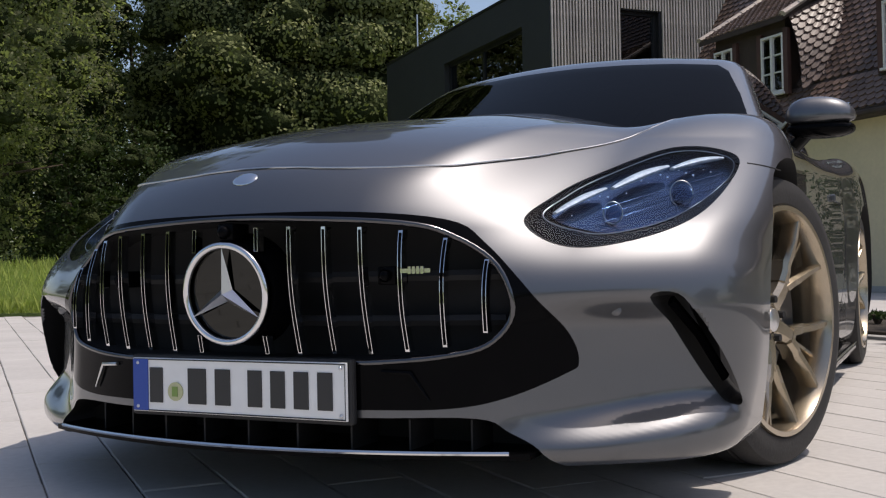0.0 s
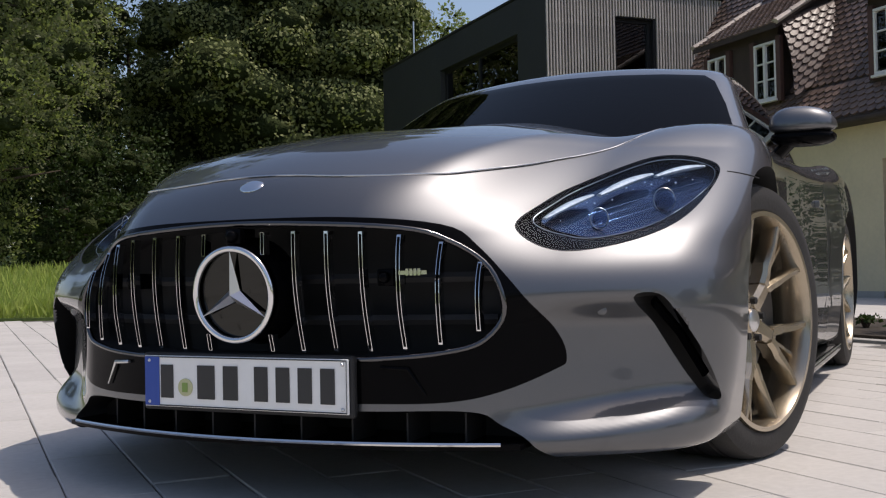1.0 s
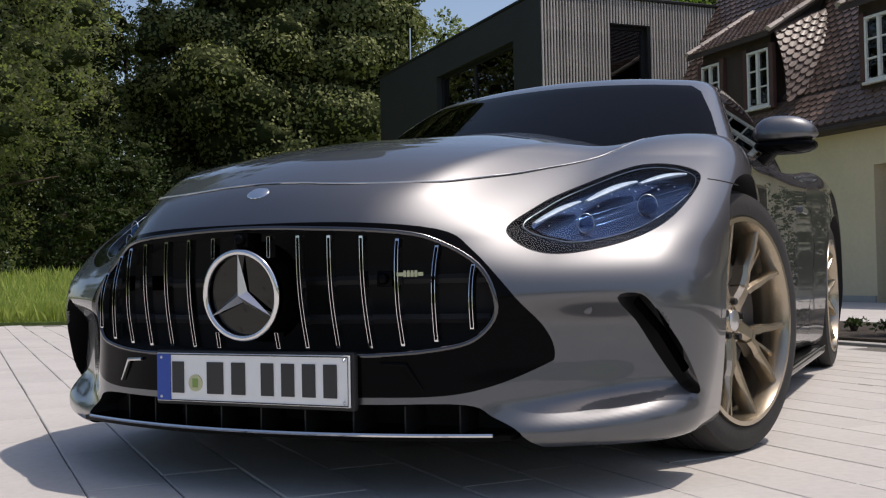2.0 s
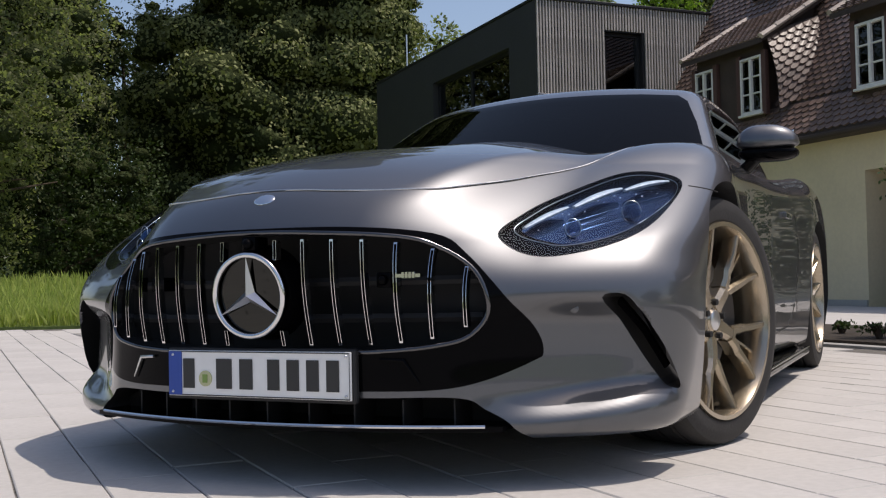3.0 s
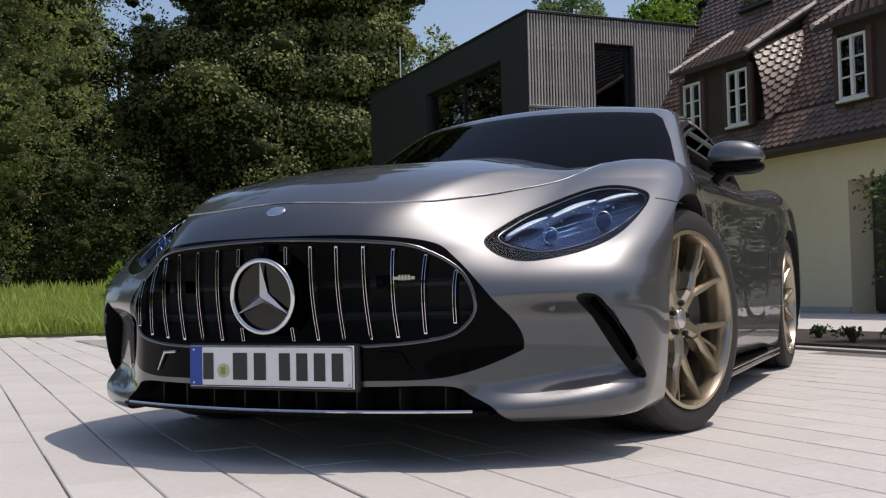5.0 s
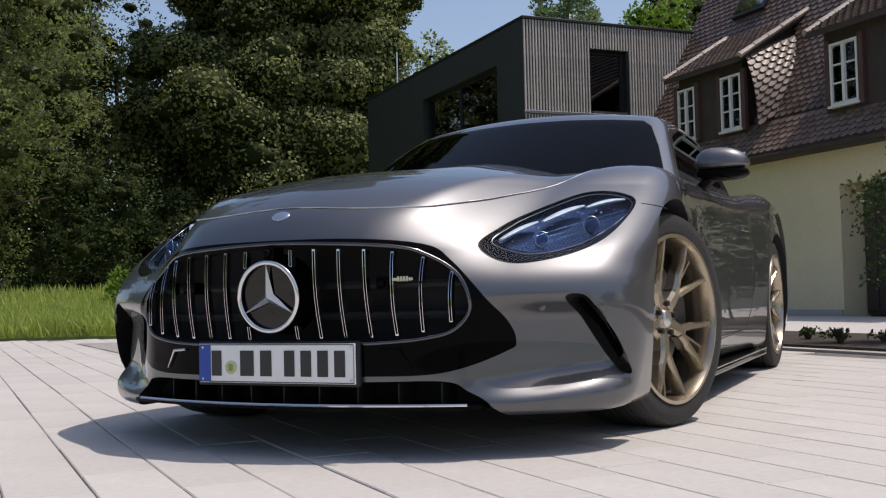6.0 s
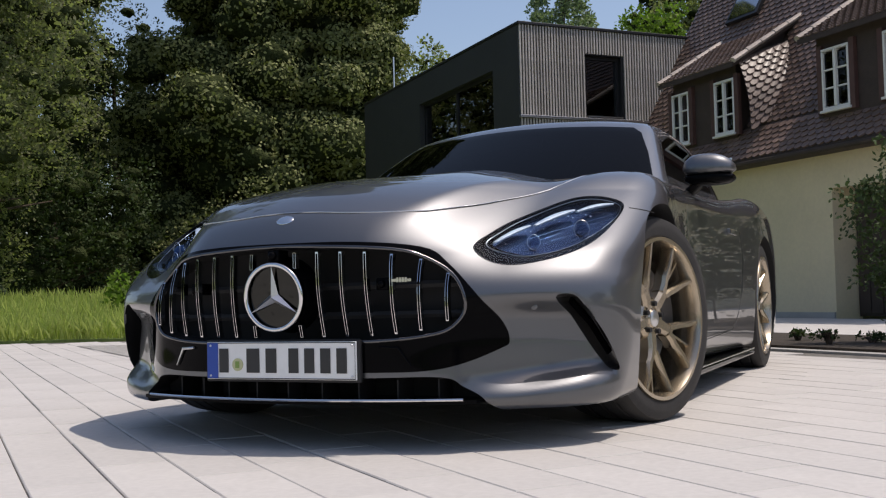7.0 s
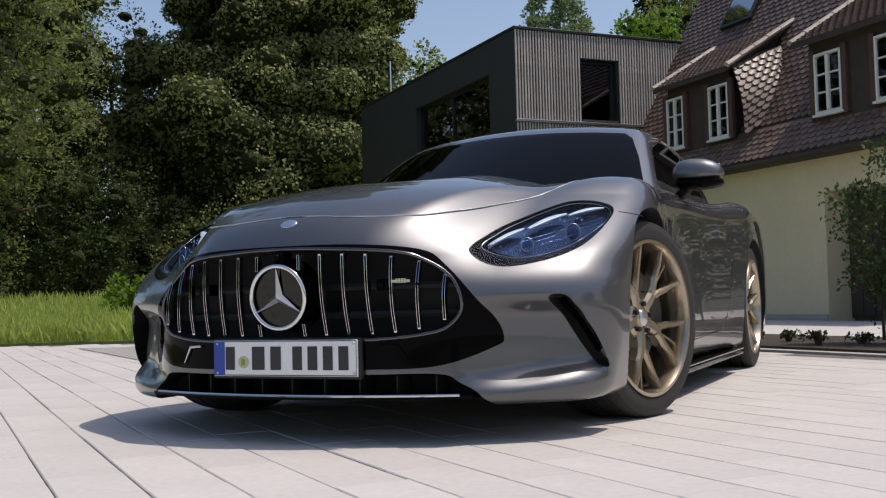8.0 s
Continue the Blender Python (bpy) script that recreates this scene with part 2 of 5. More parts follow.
def solid_of(fn, spine, angles, front, length, rear, name, mats, parent):
    """A closed skin where fn is zero, seen from a spine (y0, y1, z)."""
    y0, y1, zc = spine
    ph = np.linspace(0, 2 * np.pi, angles, endpoint=False)
    org, ways = [], []
    for a in np.linspace(0, np.pi / 2, front + 1)[1:-1]:
        org.append(y0), ways.append((np.sin(a), -np.cos(a)))
    for y in np.linspace(y0, y1, length):
        org.append(y), ways.append((1.0, 0.0))
    for a in np.linspace(np.pi / 2, 0, rear + 1)[1:-1]:
        org.append(y1), ways.append((np.sin(a), np.cos(a)))
    o = np.array(org)[:, None] + 0 * ph[None]
    w = np.array(ways)
    dx, dz, dy = w[:, :1] * np.sin(ph), w[:, :1] * np.cos(ph), w[:, 1:] + 0 * ph[None]
    ends = np.array([[0, -1.0, 0, y0], [0, 1.0, 0, y1]])
    dx = np.concatenate([dx.ravel(), ends[:, 0]])
    dy = np.concatenate([dy.ravel(), ends[:, 1]])
    dz = np.concatenate([dz.ravel(), ends[:, 2]])
    oy = np.concatenate([o.ravel(), ends[:, 3]])
    lo, hi = np.zeros_like(dx), np.full_like(dx, 2.2)
    for _ in range(36):
        mid = (lo + hi) / 2
        inside = fn(dx * mid, oy + dy * mid, zc + dz * mid) < 0
        lo, hi = np.where(inside, mid, lo), np.where(inside, hi, mid)
    v = np.stack([dx * lo, oy + dy * lo, zc + dz * lo], 1)
    n = len(org)
    faces = [(i * angles + k, i * angles + (k + 1) % angles, (i + 1) * angles + (k + 1) % angles, (i + 1) * angles + k) for i in range(n - 1) for k in range(angles)]
    a, b = n * angles, n * angles + 1
    faces += [(a, (k + 1) % angles, k) for k in range(angles)] + [(b, (n - 1) * angles + k, (n - 1) * angles + (k + 1) % angles) for k in range(angles)]
    ob = from_arrays(name, v, faces, mats, parent)
    bm = bmesh.new()
    bm.from_mesh(ob.data)
    bmesh.ops.recalc_face_normals(bm, faces=bm.faces)
    bm.to_mesh(ob.data)
    bm.free()
    return ob


# ---- car body: smooth solids given by fields, negative inside ----
def spl(xs, ys):
    """A smooth curve through a few guide values."""
    xs, ys = np.array(xs, float), np.array(ys, float)
    d = np.diff(ys) / np.diff(xs)
    m = np.concatenate([[d[0]], (d[:-1] + d[1:]) / 2, [d[-1]]])
    m[1:-1] = np.where(d[:-1] * d[1:] <= 0, 0, m[1:-1])

    def curve(x):
        x = np.clip(np.asarray(x, float), xs[0], xs[-1])
        i = np.clip(np.searchsorted(xs, x) - 1, 0, len(xs) - 2)
        h = xs[i + 1] - xs[i]
        t = (x - xs[i]) / h
        return ((1 + 2 * t) * (1 - t) ** 2 * ys[i] + t * (1 - t) ** 2 * h * m[i]
                + t * t * (3 - 2 * t) * ys[i + 1] + t * t * (t - 1) * h * m[i + 1])
    return curve


def smax(a, b, k):
    h = np.clip(0.5 + 0.5 * (a - b) / k, 0, 1)
    return b + (a - b) * h + k * h * (1 - h)


def step(x, a, b):
    t = np.clip((x - a) / (b - a), 0, 1)
    return t * t * (3 - 2 * t)


NOSE_Y = spl([0.05, 0.12, 0.2, 0.33, 0.45, 0.58, 0.66, 0.8], [0.04, -0.005, -0.012, -0.018, -0.033, -0.040, -0.02, 0.04])
NOSE_P = spl([0.1, 0.3, 0.45, 0.6, 0.8], [2.5, 2.3, 2.2, 2.2, 2.2])
NOSE_A = spl([0.1, 0.3, 0.45, 0.6, 0.8], [0.44, 0.44, 0.43, 0.43, 0.43])
HOOD = spl([-0.1, 0.0, 0.06, 0.2, 0.5, 0.9, 1.3, 1.75, 2.3, 3.0, 3.6, 4.2, 4.8],
           [0.60, 0.675, 0.715, 0.785, 0.865, 0.905, 0.920, 0.935, 0.93, 0.93, 0.96, 0.95, 0.86])
WIDE = spl([0.0, 0.4, 0.93, 1.5, 2.2, 2.9, 3.63, 4.2, 4.75], [0.92, 0.965, 0.985, 0.915, 0.895, 0.915, 0.962, 0.94, 0.85])
UNDER = spl([-0.1, 0.15, 0.5, 1.0, 4.0, 4.7], [0.115, 0.115, 0.115, 0.13, 0.13, 0.25])
ROOF = spl([1.4, 2.0, 2.3, 2.75, 3.2, 3.8, 4.4, 4.75], [1.16, 1.265, 1.315, 1.345, 1.315, 1.21, 1.03, 0.92])


def body_field(x, y, z):
    x = np.abs(x)
    rise = z - 0.5
    lean = 1.45 * 0.5 * (rise + np.sqrt(rise ** 2 + 0.004)) * step(x, 0.28, 0.66)
    front = (NOSE_Y(z) + NOSE_A(z) * x ** NOSE_P(z) + lean - y) / np.sqrt(1 + (1.45 * step(x, 0.28, 0.66) * step(rise, -0.05, 0.05)) ** 2)
    # hollow beside the outer air slot, with a shelf below it
    ledge = 0.145 + 0.030 * step(x, 0.58, 0.92)
    edge = 0.845 + 0.39 * (0.446 - z)
    hollow = 0.072 * step(x, 0.50, 0.76) * (1 - step(x, edge - 0.018, edge + 0.012)) * step(z, ledge, ledge + 0.078) * (1 - step(z, 0.38, 0.456))
    front = front + hollow
    eta = y - 0.42 * x ** 2
    crest = 0.014 * np.exp(-((x - 0.80) / 0.13) ** 2) * step(y, 0.35, 0.9) * (1 - 0.4 * step(y, 1.1, 1.7))
    haunch = 0.05 * np.exp(-((x - 0.85) / 0.14) ** 2) * np.exp(-((y - 3.6) / 0.55) ** 2)
    valley = 0.026 * np.exp(-((x - 0.60) / 0.10) ** 2) * step(y, 0.3, 0.9)
    dome = 0.030 * np.exp(-((x - 0.28) / 0.15) ** 2) * step(y, 0.45, 1.1)
    top = z - (HOOD(eta) + crest + haunch - valley + dome - 0.02 * step(x, 0.0, 0.6))
    side = x - (WIDE(y) - 0.30 * np.maximum(z - 0.58, 0) ** 2 - 0.5 * np.maximum(0.42 - z, 0) ** 2)
    f = smax(front, top * 0.9, 0.08)
    f = smax(f, side, 0.10)
    f = smax(f, y - 4.70 + 0.35 * x ** 2 - 0.25 * (z - 0.6), 0.12)
    return smax(f, UNDER(y) - z, 0.05)


def cabin_field(x, y, z):
    x = np.abs(x)
    roof = z - ROOF(y) + 0.14 * x ** 2
    side = x - (0.80 - 0.50 * (z - 0.9) - 0.16 * step(y, 3.0, 4.6))
    screen = 0.75 * (1.54 + 1.9 * (z - 0.93) + 0.35 * x ** 2 - y)
    f = smax(smax(roof, side, 0.06), screen, 0.05)
    return smax(f, 0.78 - z, 0.01)
# ---- the place: local frame of the buildings, x along the house front, y away from the drive ----
YARD = Matrix.Rotation(-math.atan2(0.667, 0.745), 4, "Z")
# paving frame: x across the courses, y along them
COURSE = Matrix.Rotation(math.atan2(0.768, 0.640), 4, "Z")


def build_ground():
    bm = bmesh.new()
    bmesh.ops.create_circle(bm, cap_ends=True, radius=900, segments=48, matrix=Matrix.Translation((0, 0, -0.03)))
    tagged(part("ground", bm, EARTH), "wide flat meadow ground reaching the horizon", "ground", kind="structure")
    bm = bmesh.new()
    box(bm, -14.0, 14.0, -9.5, 10.2, -0.2, -0.007)
    ob = part("pavement_bed", bm, JOINT)
    ob.matrix_world = YARD
    tagged(ob, "grit bed and joints between the pale pavers", "paving bed", kind="structure")


def lawn_side(x, y):
    """Positive where the meadow lies: beyond the drive's far edge."""
    return (x + 9.05) * -0.40 + (y - 7.04) * 0.917


def build_lawn():
    # grass sheet beyond the far edge of the drive
    e = Vector((0.917, 0.40, 0))
    n = Vector((-0.40, 0.917, 0))
    o = Vector((-9.05, 7.04, 0))
    bm = bmesh.new()
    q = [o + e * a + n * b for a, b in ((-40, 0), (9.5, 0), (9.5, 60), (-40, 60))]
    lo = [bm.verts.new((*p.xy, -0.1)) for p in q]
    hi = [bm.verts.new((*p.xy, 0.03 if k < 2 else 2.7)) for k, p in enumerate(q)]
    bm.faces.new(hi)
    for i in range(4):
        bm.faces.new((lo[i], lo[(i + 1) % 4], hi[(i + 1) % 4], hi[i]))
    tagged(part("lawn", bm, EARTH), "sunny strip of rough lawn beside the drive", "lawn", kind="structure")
    rng = np.random.default_rng(5)
    verts, faces = [], []
    count = 46000
    a = rng.uniform(-9, 8, count)
    b = 0.02 + 8.0 * rng.random(count) ** 1.5
    tall = (0.14 + 0.20 * rng.random(count)) * (1 + 0.07 * b)
    ang = rng.uniform(0, 2 * np.pi, count)
    tilt = rng.normal(0, 0.05, (count, 2))
    wd = rng.uniform(0.004, 0.010, count) * (1 + 0.2 * b)
    for k in range(count):
        p = o + e * a[k] + n * b[k]
        dx, dy = math.cos(ang[k]) * wd[k], math.sin(ang[k]) * wd[k]
        h = tall[k]
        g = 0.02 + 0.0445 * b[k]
        i = len(verts)
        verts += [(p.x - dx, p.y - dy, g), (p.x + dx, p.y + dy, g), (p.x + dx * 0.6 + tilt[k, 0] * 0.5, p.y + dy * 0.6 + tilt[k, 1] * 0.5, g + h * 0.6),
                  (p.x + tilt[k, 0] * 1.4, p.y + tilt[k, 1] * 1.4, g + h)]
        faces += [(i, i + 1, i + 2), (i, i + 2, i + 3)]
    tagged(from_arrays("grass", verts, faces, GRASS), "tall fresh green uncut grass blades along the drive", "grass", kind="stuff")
    bm = bmesh.new()
    g = [Vector((-6.9, 6.35, 0)), Vector((-5.4, 6.9, 0)), Vector((-2.0, 4.2, 0)), Vector((-3.3, 3.5, 0))]
    vs = [bm.verts.new((p.x, p.y, 0.006)) for p in g]
    bm.faces.new(vs)
    tagged(part("gravel_patch", bm, GRAVEL), "grey gravel patch let into the paving", "gravel", kind="stuff")


build_ground()
build_lawn()


# ---- the house ----
WALL_Y = 10.6
LEFT_X = -13.9


def local(ob, m=YARD):
    ob.matrix_world = m
    return ob


def scallop_courses(name, at, wide, tall, tw, th, mat, parent, lift=0.03, flip=1.0, keep=None, round_end=True):
    """Rows of overlapping tiles over a sheet; at(s, t) gives place and normal for metres along and up."""
    verts, faces = [], []
    rows, cols = int(tall / th), int(wide / tw) + 1
    for r in range(rows):
        for c in range(-1, cols):
            s = c * tw + (tw / 2 if r % 2 else 0)
            s0, s1 = max(s + 0.006, 0), min(s + tw - 0.006, wide)
            if s1 - s0 < 0.03:
                continue
            t0, t1 = r * th, min((r + 1.25) * th, tall)
            if keep is not None and not keep((s0 + s1) / 2, (t0 + t1) / 2):
                continue
            if round_end:
                shape = [(s0, t1), (s1, t1), (s1, t0 + th * 0.35), ((3 * s1 + s0) / 4, t0 + th * 0.08), ((s0 + s1) / 2, t0), ((3 * s0 + s1) / 4, t0 + th * 0.08), (s0, t0 + th * 0.35)]
            else:
                shape = [(s0, t1), (s1, t1), (s1, t0), (s0, t0)]
            i = len(verts)
            for q, (a, b) in enumerate(shape):
                p, nrm = at(a, b)
                k = lift if b < t1 - 1e-6 else lift * 0.25
                verts.append(p + nrm * k)
            n = len(shape)
            faces.append(tuple(range(i, i + n)))
            j = len(verts)
            low = shape[2:]
            for a, b in low:
                p, nrm = at(a, b)
                verts.append(p + nrm * lift * 0.2)
            for q in range(len(low) - 1):
                faces.append((i + 2 + q, j + q, j + q + 1, i + 3 + q))
    ob = from_arrays(name, verts, faces, mat, parent)
    return ob


def slope(o, along, up):
    o, along, up = Vector(o), Vector(along).normalized(), Vector(up).normalized()
    nrm = along.cross(up).normalized()
    return lambda s, t: (o + along * s + up * t, nrm)


def build_window(x0, z0, x1, z1, parent, y):
    """A casement with a mullion and glazing bars."""
    w = new("window")
    w.parent = parent
    w["label"] = "white painted casement with six panes"
    dx = (x1 - x0)
    fr = bmesh.new()
    for d in ((x0, x1, y - 0.05, y + 0.03, z1 - 0.04, z1), (x0, x1, y - 0.05, y + 0.03, z0, z0 + 0.04), (x0, x0 + 0.035, y - 0.05, y + 0.03, z0 + 0.04, z1 - 0.04), (x1 - 0.035, x1, y - 0.05, y + 0.03, z0 + 0.04, z1 - 0.04)):
        box(fr, *d, bevel=0.006)
    part("frame", fr, WHITE_WOOD, w)
    box_part("mullion", ((x0 + x1) / 2 - 0.025, (x0 + x1) / 2 + 0.025, y - 0.06, y + 0.02, z0 + 0.042, z1 - 0.042), WHITE_WOOD, w, bevel=0.006)
    for side in (0, 1):
        a = x0 + 0.037 if side == 0 else (x0 + x1) / 2 + 0.027
        b = (x0 + x1) / 2 - 0.027 if side == 0 else x1 - 0.037
        for k in (1, 2):
            z = z0 + 0.05 + (z1 - z0 - 0.1) * k / 3
            box_part("glazing_bar", (a, b, y - 0.035, y + 0.01, z - 0.011, z + 0.011), WHITE_WOOD, w)
        for k in range(3):
            za = z0 + 0.05 + (z1 - z0 - 0.1) * k / 3 + 0.016
            zb = z0 + 0.05 + (z1 - z0 - 0.1) * (k + 1) / 3 - 0.016
            box_part("pane", (a, b, y - 0.012, y - 0.006, za, zb), PANE, w)
    box_part("sill", (x0 - 0.03, x1 + 0.03, y - 0.085, y + 0.0, z0 - 0.04, z0 - 0.004), WHITE_WOOD, w, bevel=0.006)
    for a, b in ((x0 - 0.10, x0 - 0.004), (x1 + 0.004, x1 + 0.10)):
        box_part("jamb", (a, b, y - 0.045, y + 0.03, z0 - 0.05, z1 + 0.06), RED_WOOD, w, bevel=0.005)
    return w


def build_house():
    house = tagged(empty("house"), "old country house with cream walls, brown tiled mansard roof and dormers", "house")
    y = WALL_Y
    right = 6.0
    # ground-floor wall with a deep doorway
    dl, dr, dh = -8.66, -7.2, 1.91
    for dims in ((LEFT_X + 0.2, dl, y, y + 0.5, -0.2, 2.62), (dr, right, y, y + 0.5, -0.2, 2.62), (dl, dr, y, y + 0.5, dh, 2.62), (LEFT_X + 0.2, LEFT_X + 0.7, y + 0.5, y + 9, -0.2, 2.62),
                 (right - 0.5, right, y + 0.5, y + 9, -0.2, 2.62), (LEFT_X + 0.7, right - 0.5, y + 8.5, y + 9, -0.2, 2.62)):
        box_part("wall", dims, PLASTER, house, "cream rendered wall")
    d = part("door", (lambda b: (box(b, dl + 0.02, dr - 0.02, y + 0.42, y + 0.48, 0.02, dh - 0.02, bevel=0.01), b)[1])(bmesh.new()), SHINGLE, house, "dark recessed wooden door")
    for k in range(6):
        box_part("board", (dl + 0.05 + k * 0.23, dl + 0.26 + k * 0.23, y + 0.40, y + 0.418, 0.06, dh - 0.06), SHINGLE, d, bevel=0.004)
    box_part("plinth", (LEFT_X + 0.2, dl - 0.01, y - 0.03, y - 0.003, -0.05, 0.09), STONE, house)
    # lower skirt of tiles, from the eave up to the dormer walls and the main slope
    eave_y, eave_z = y - 0.30, 2.52
    pitch = radians(60)
    up = Vector((0, math.cos(pitch), math.sin(pitch)))
    width = right - LEFT_X + 0.3
    foot = Vector((0, math.cos(radians(53)), math.sin(radians(53))))
    bm = bmesh.new()
    roof = []
    x0, x1 = LEFT_X - 0.15, right + 0.15
    foot_len, main_len = 0.75, 5.6
    p0 = Vector((0, eave_y, eave_z))
    p1 = p0 + foot * foot_len
    p2 = p1 + up * main_len
    ring = [(p0.y, p0.z - 0.10), (p0.y, p0.z), (p1.y, p1.z), (p2.y, p2.z), (p2.y + 3.3, p2.z - 4.3), (p2.y + 3.3, p0.z - 0.1)]
    prism(bm, ring, x0, x1, axis=0)
    r = part("roof", bm, SHINGLE, house, "steep brown clay tile roof")
    scallop_courses("foot_tiles", slope((x0, p0.y, p0.z), (1, 0, 0), foot), width, foot_len, 0.155, 0.115, TILE, r)["kind"] = "stuff"
    dormers = ((-12.62, -10.54), (-9.05, -5.6))

    def clear_of_dormers(s, t):
        x = x0 + s
        return not any(a + 0.1 < x < b - 0.1 and t < 2.0 for a, b in dormers)
    scallop_courses("main_tiles", slope((x0, p1.y, p1.z), (1, 0, 0), up), width * 0.66, main_len, 0.155, 0.115, TILE, r, keep=clear_of_dormers)["kind"] = "stuff"
    box_part("gutter", (x0, x1, eave_y - 0.06, eave_y + 0.0, eave_z - 0.10, eave_z - 0.03), SHINGLE, house, bevel=0.02)
    # skylight on the main slope
    sk = part("skylight", (lambda b: (box(b, -0.44, 0.44, -0.55, 0.55, 0.02, 0.10, bevel=0.01), b)[1])(bmesh.new()), CUBE_FRAME, r)
    c = p1 + up * 3.2
    base = Matrix.Translation((-12.2, c.y, c.z)) @ Matrix.Rotation(pitch, 4, "X")
    sk.matrix_local = base
    g = box_part("pane", (-0.37, 0.37, -0.48, 0.48, 0.102, 0.108), SKY_PANE, sk)
    # shed dormers
    face_y = y + 0.02
    front_z = 4.28
    for k, (a, b) in enumerate(dormers):
        dz0 = 2.9
        back = 1.22
        rise = 0.9 / 1.5
        bm = bmesh.new()
        prism(bm, [(face_y, dz0 - 0.2), (face_y + back, dz0 - 0.2), (face_y + back, front_z + rise * back - 0.06), (face_y, front_z - 0.06)], a + 0.18, b - 0.18, axis=0)
        dorm = part("dormer", bm, SHINGLE, house, "dark brown clad dormer with a tiled shed roof")
        lid = bmesh.new()
        prism(lid, [(face_y - 0.20, front_z - 0.20 * rise - 0.05), (face_y - 0.20, front_z - 0.20 * rise + 0.03), (face_y + back, front_z + rise * back + 0.03), (face_y + back, front_z + rise * back - 0.05)], a, b, axis=0)
        part("dormer_roof", lid, SHINGLE, dorm)
        u2 = Vector((0, 1, rise)).normalized()
        o = Vector((a, face_y - 0.20, front_z - 0.20 * rise + 0.03))
        scallop_courses("dormer_tiles", slope(o, (1, 0, 0), u2), b - a, 1.66, 0.15, 0.10, TILE, dorm)["kind"] = "stuff"
        # pale verge tiles up both edges
        for x in (a, b):
            for q in range(5):
                s = o + u2 * (0.34 * q)
                t = bmesh.new()
                tube(t, [(0, 0, 0), tuple(u2 * 0.36)], [0.062, 0.052], 8, flat=0.8)
                v = part("verge_tile", t, RIDGE, dorm, smooth=40)
                v.location = (x, s.y, s.z + 0.02 + 0.004 * (q % 2))
        # swept cheek of scalloped tiles at the far end
        if k == 0:
            def cheek(s, t, b=b):
                f = t / 1.5
                flare = 0.42 * (1 - f) ** 2.0
                bulge = 0.34 * math.sin(math.pi * min(max(f, 0), 1))
                p = Vector((b - 0.10 + flare + bulge * 0.5 + 0.20 * s * (1 - f) + 0.06 * s, face_y - 0.05 + s * 0.92 - 0.10 * (1 - f) ** 2, 2.98 + t * 0.90 + 0.30 * s * f + 0.62 * s * (1 - f)))
                nrm = Vector((0.88, -0.36, 0.32)).normalized()
                return p, nrm
            scallop_courses("cheek_tiles", cheek, 1.45, 1.42, 0.17, 0.115, TILE, dorm, lift=0.035)["kind"] = "stuff"
            sb = bmesh.new()
            grid = [[sb.verts.new(cheek(i * 0.15, j * 0.145)[0]) for i in range(11)] for j in range(11)]
            for j in range(10):
                for i in range(10):
                    sb.faces.new((grid[j][i], grid[j][i + 1], grid[j + 1][i + 1], grid[j + 1][i]))
            part("cheek", sb, SHINGLE, dorm, smooth=60)
    for xa, xb in ((-12.40, -11.92), (-11.21, -10.70), (-8.71, -8.18), (-7.55, -7.02)):
        build_window(xa, 3.06, xb, 3.97, house, face_y - 0.03)
    for o in (house,):
        o.matrix_world = YARD
    return house


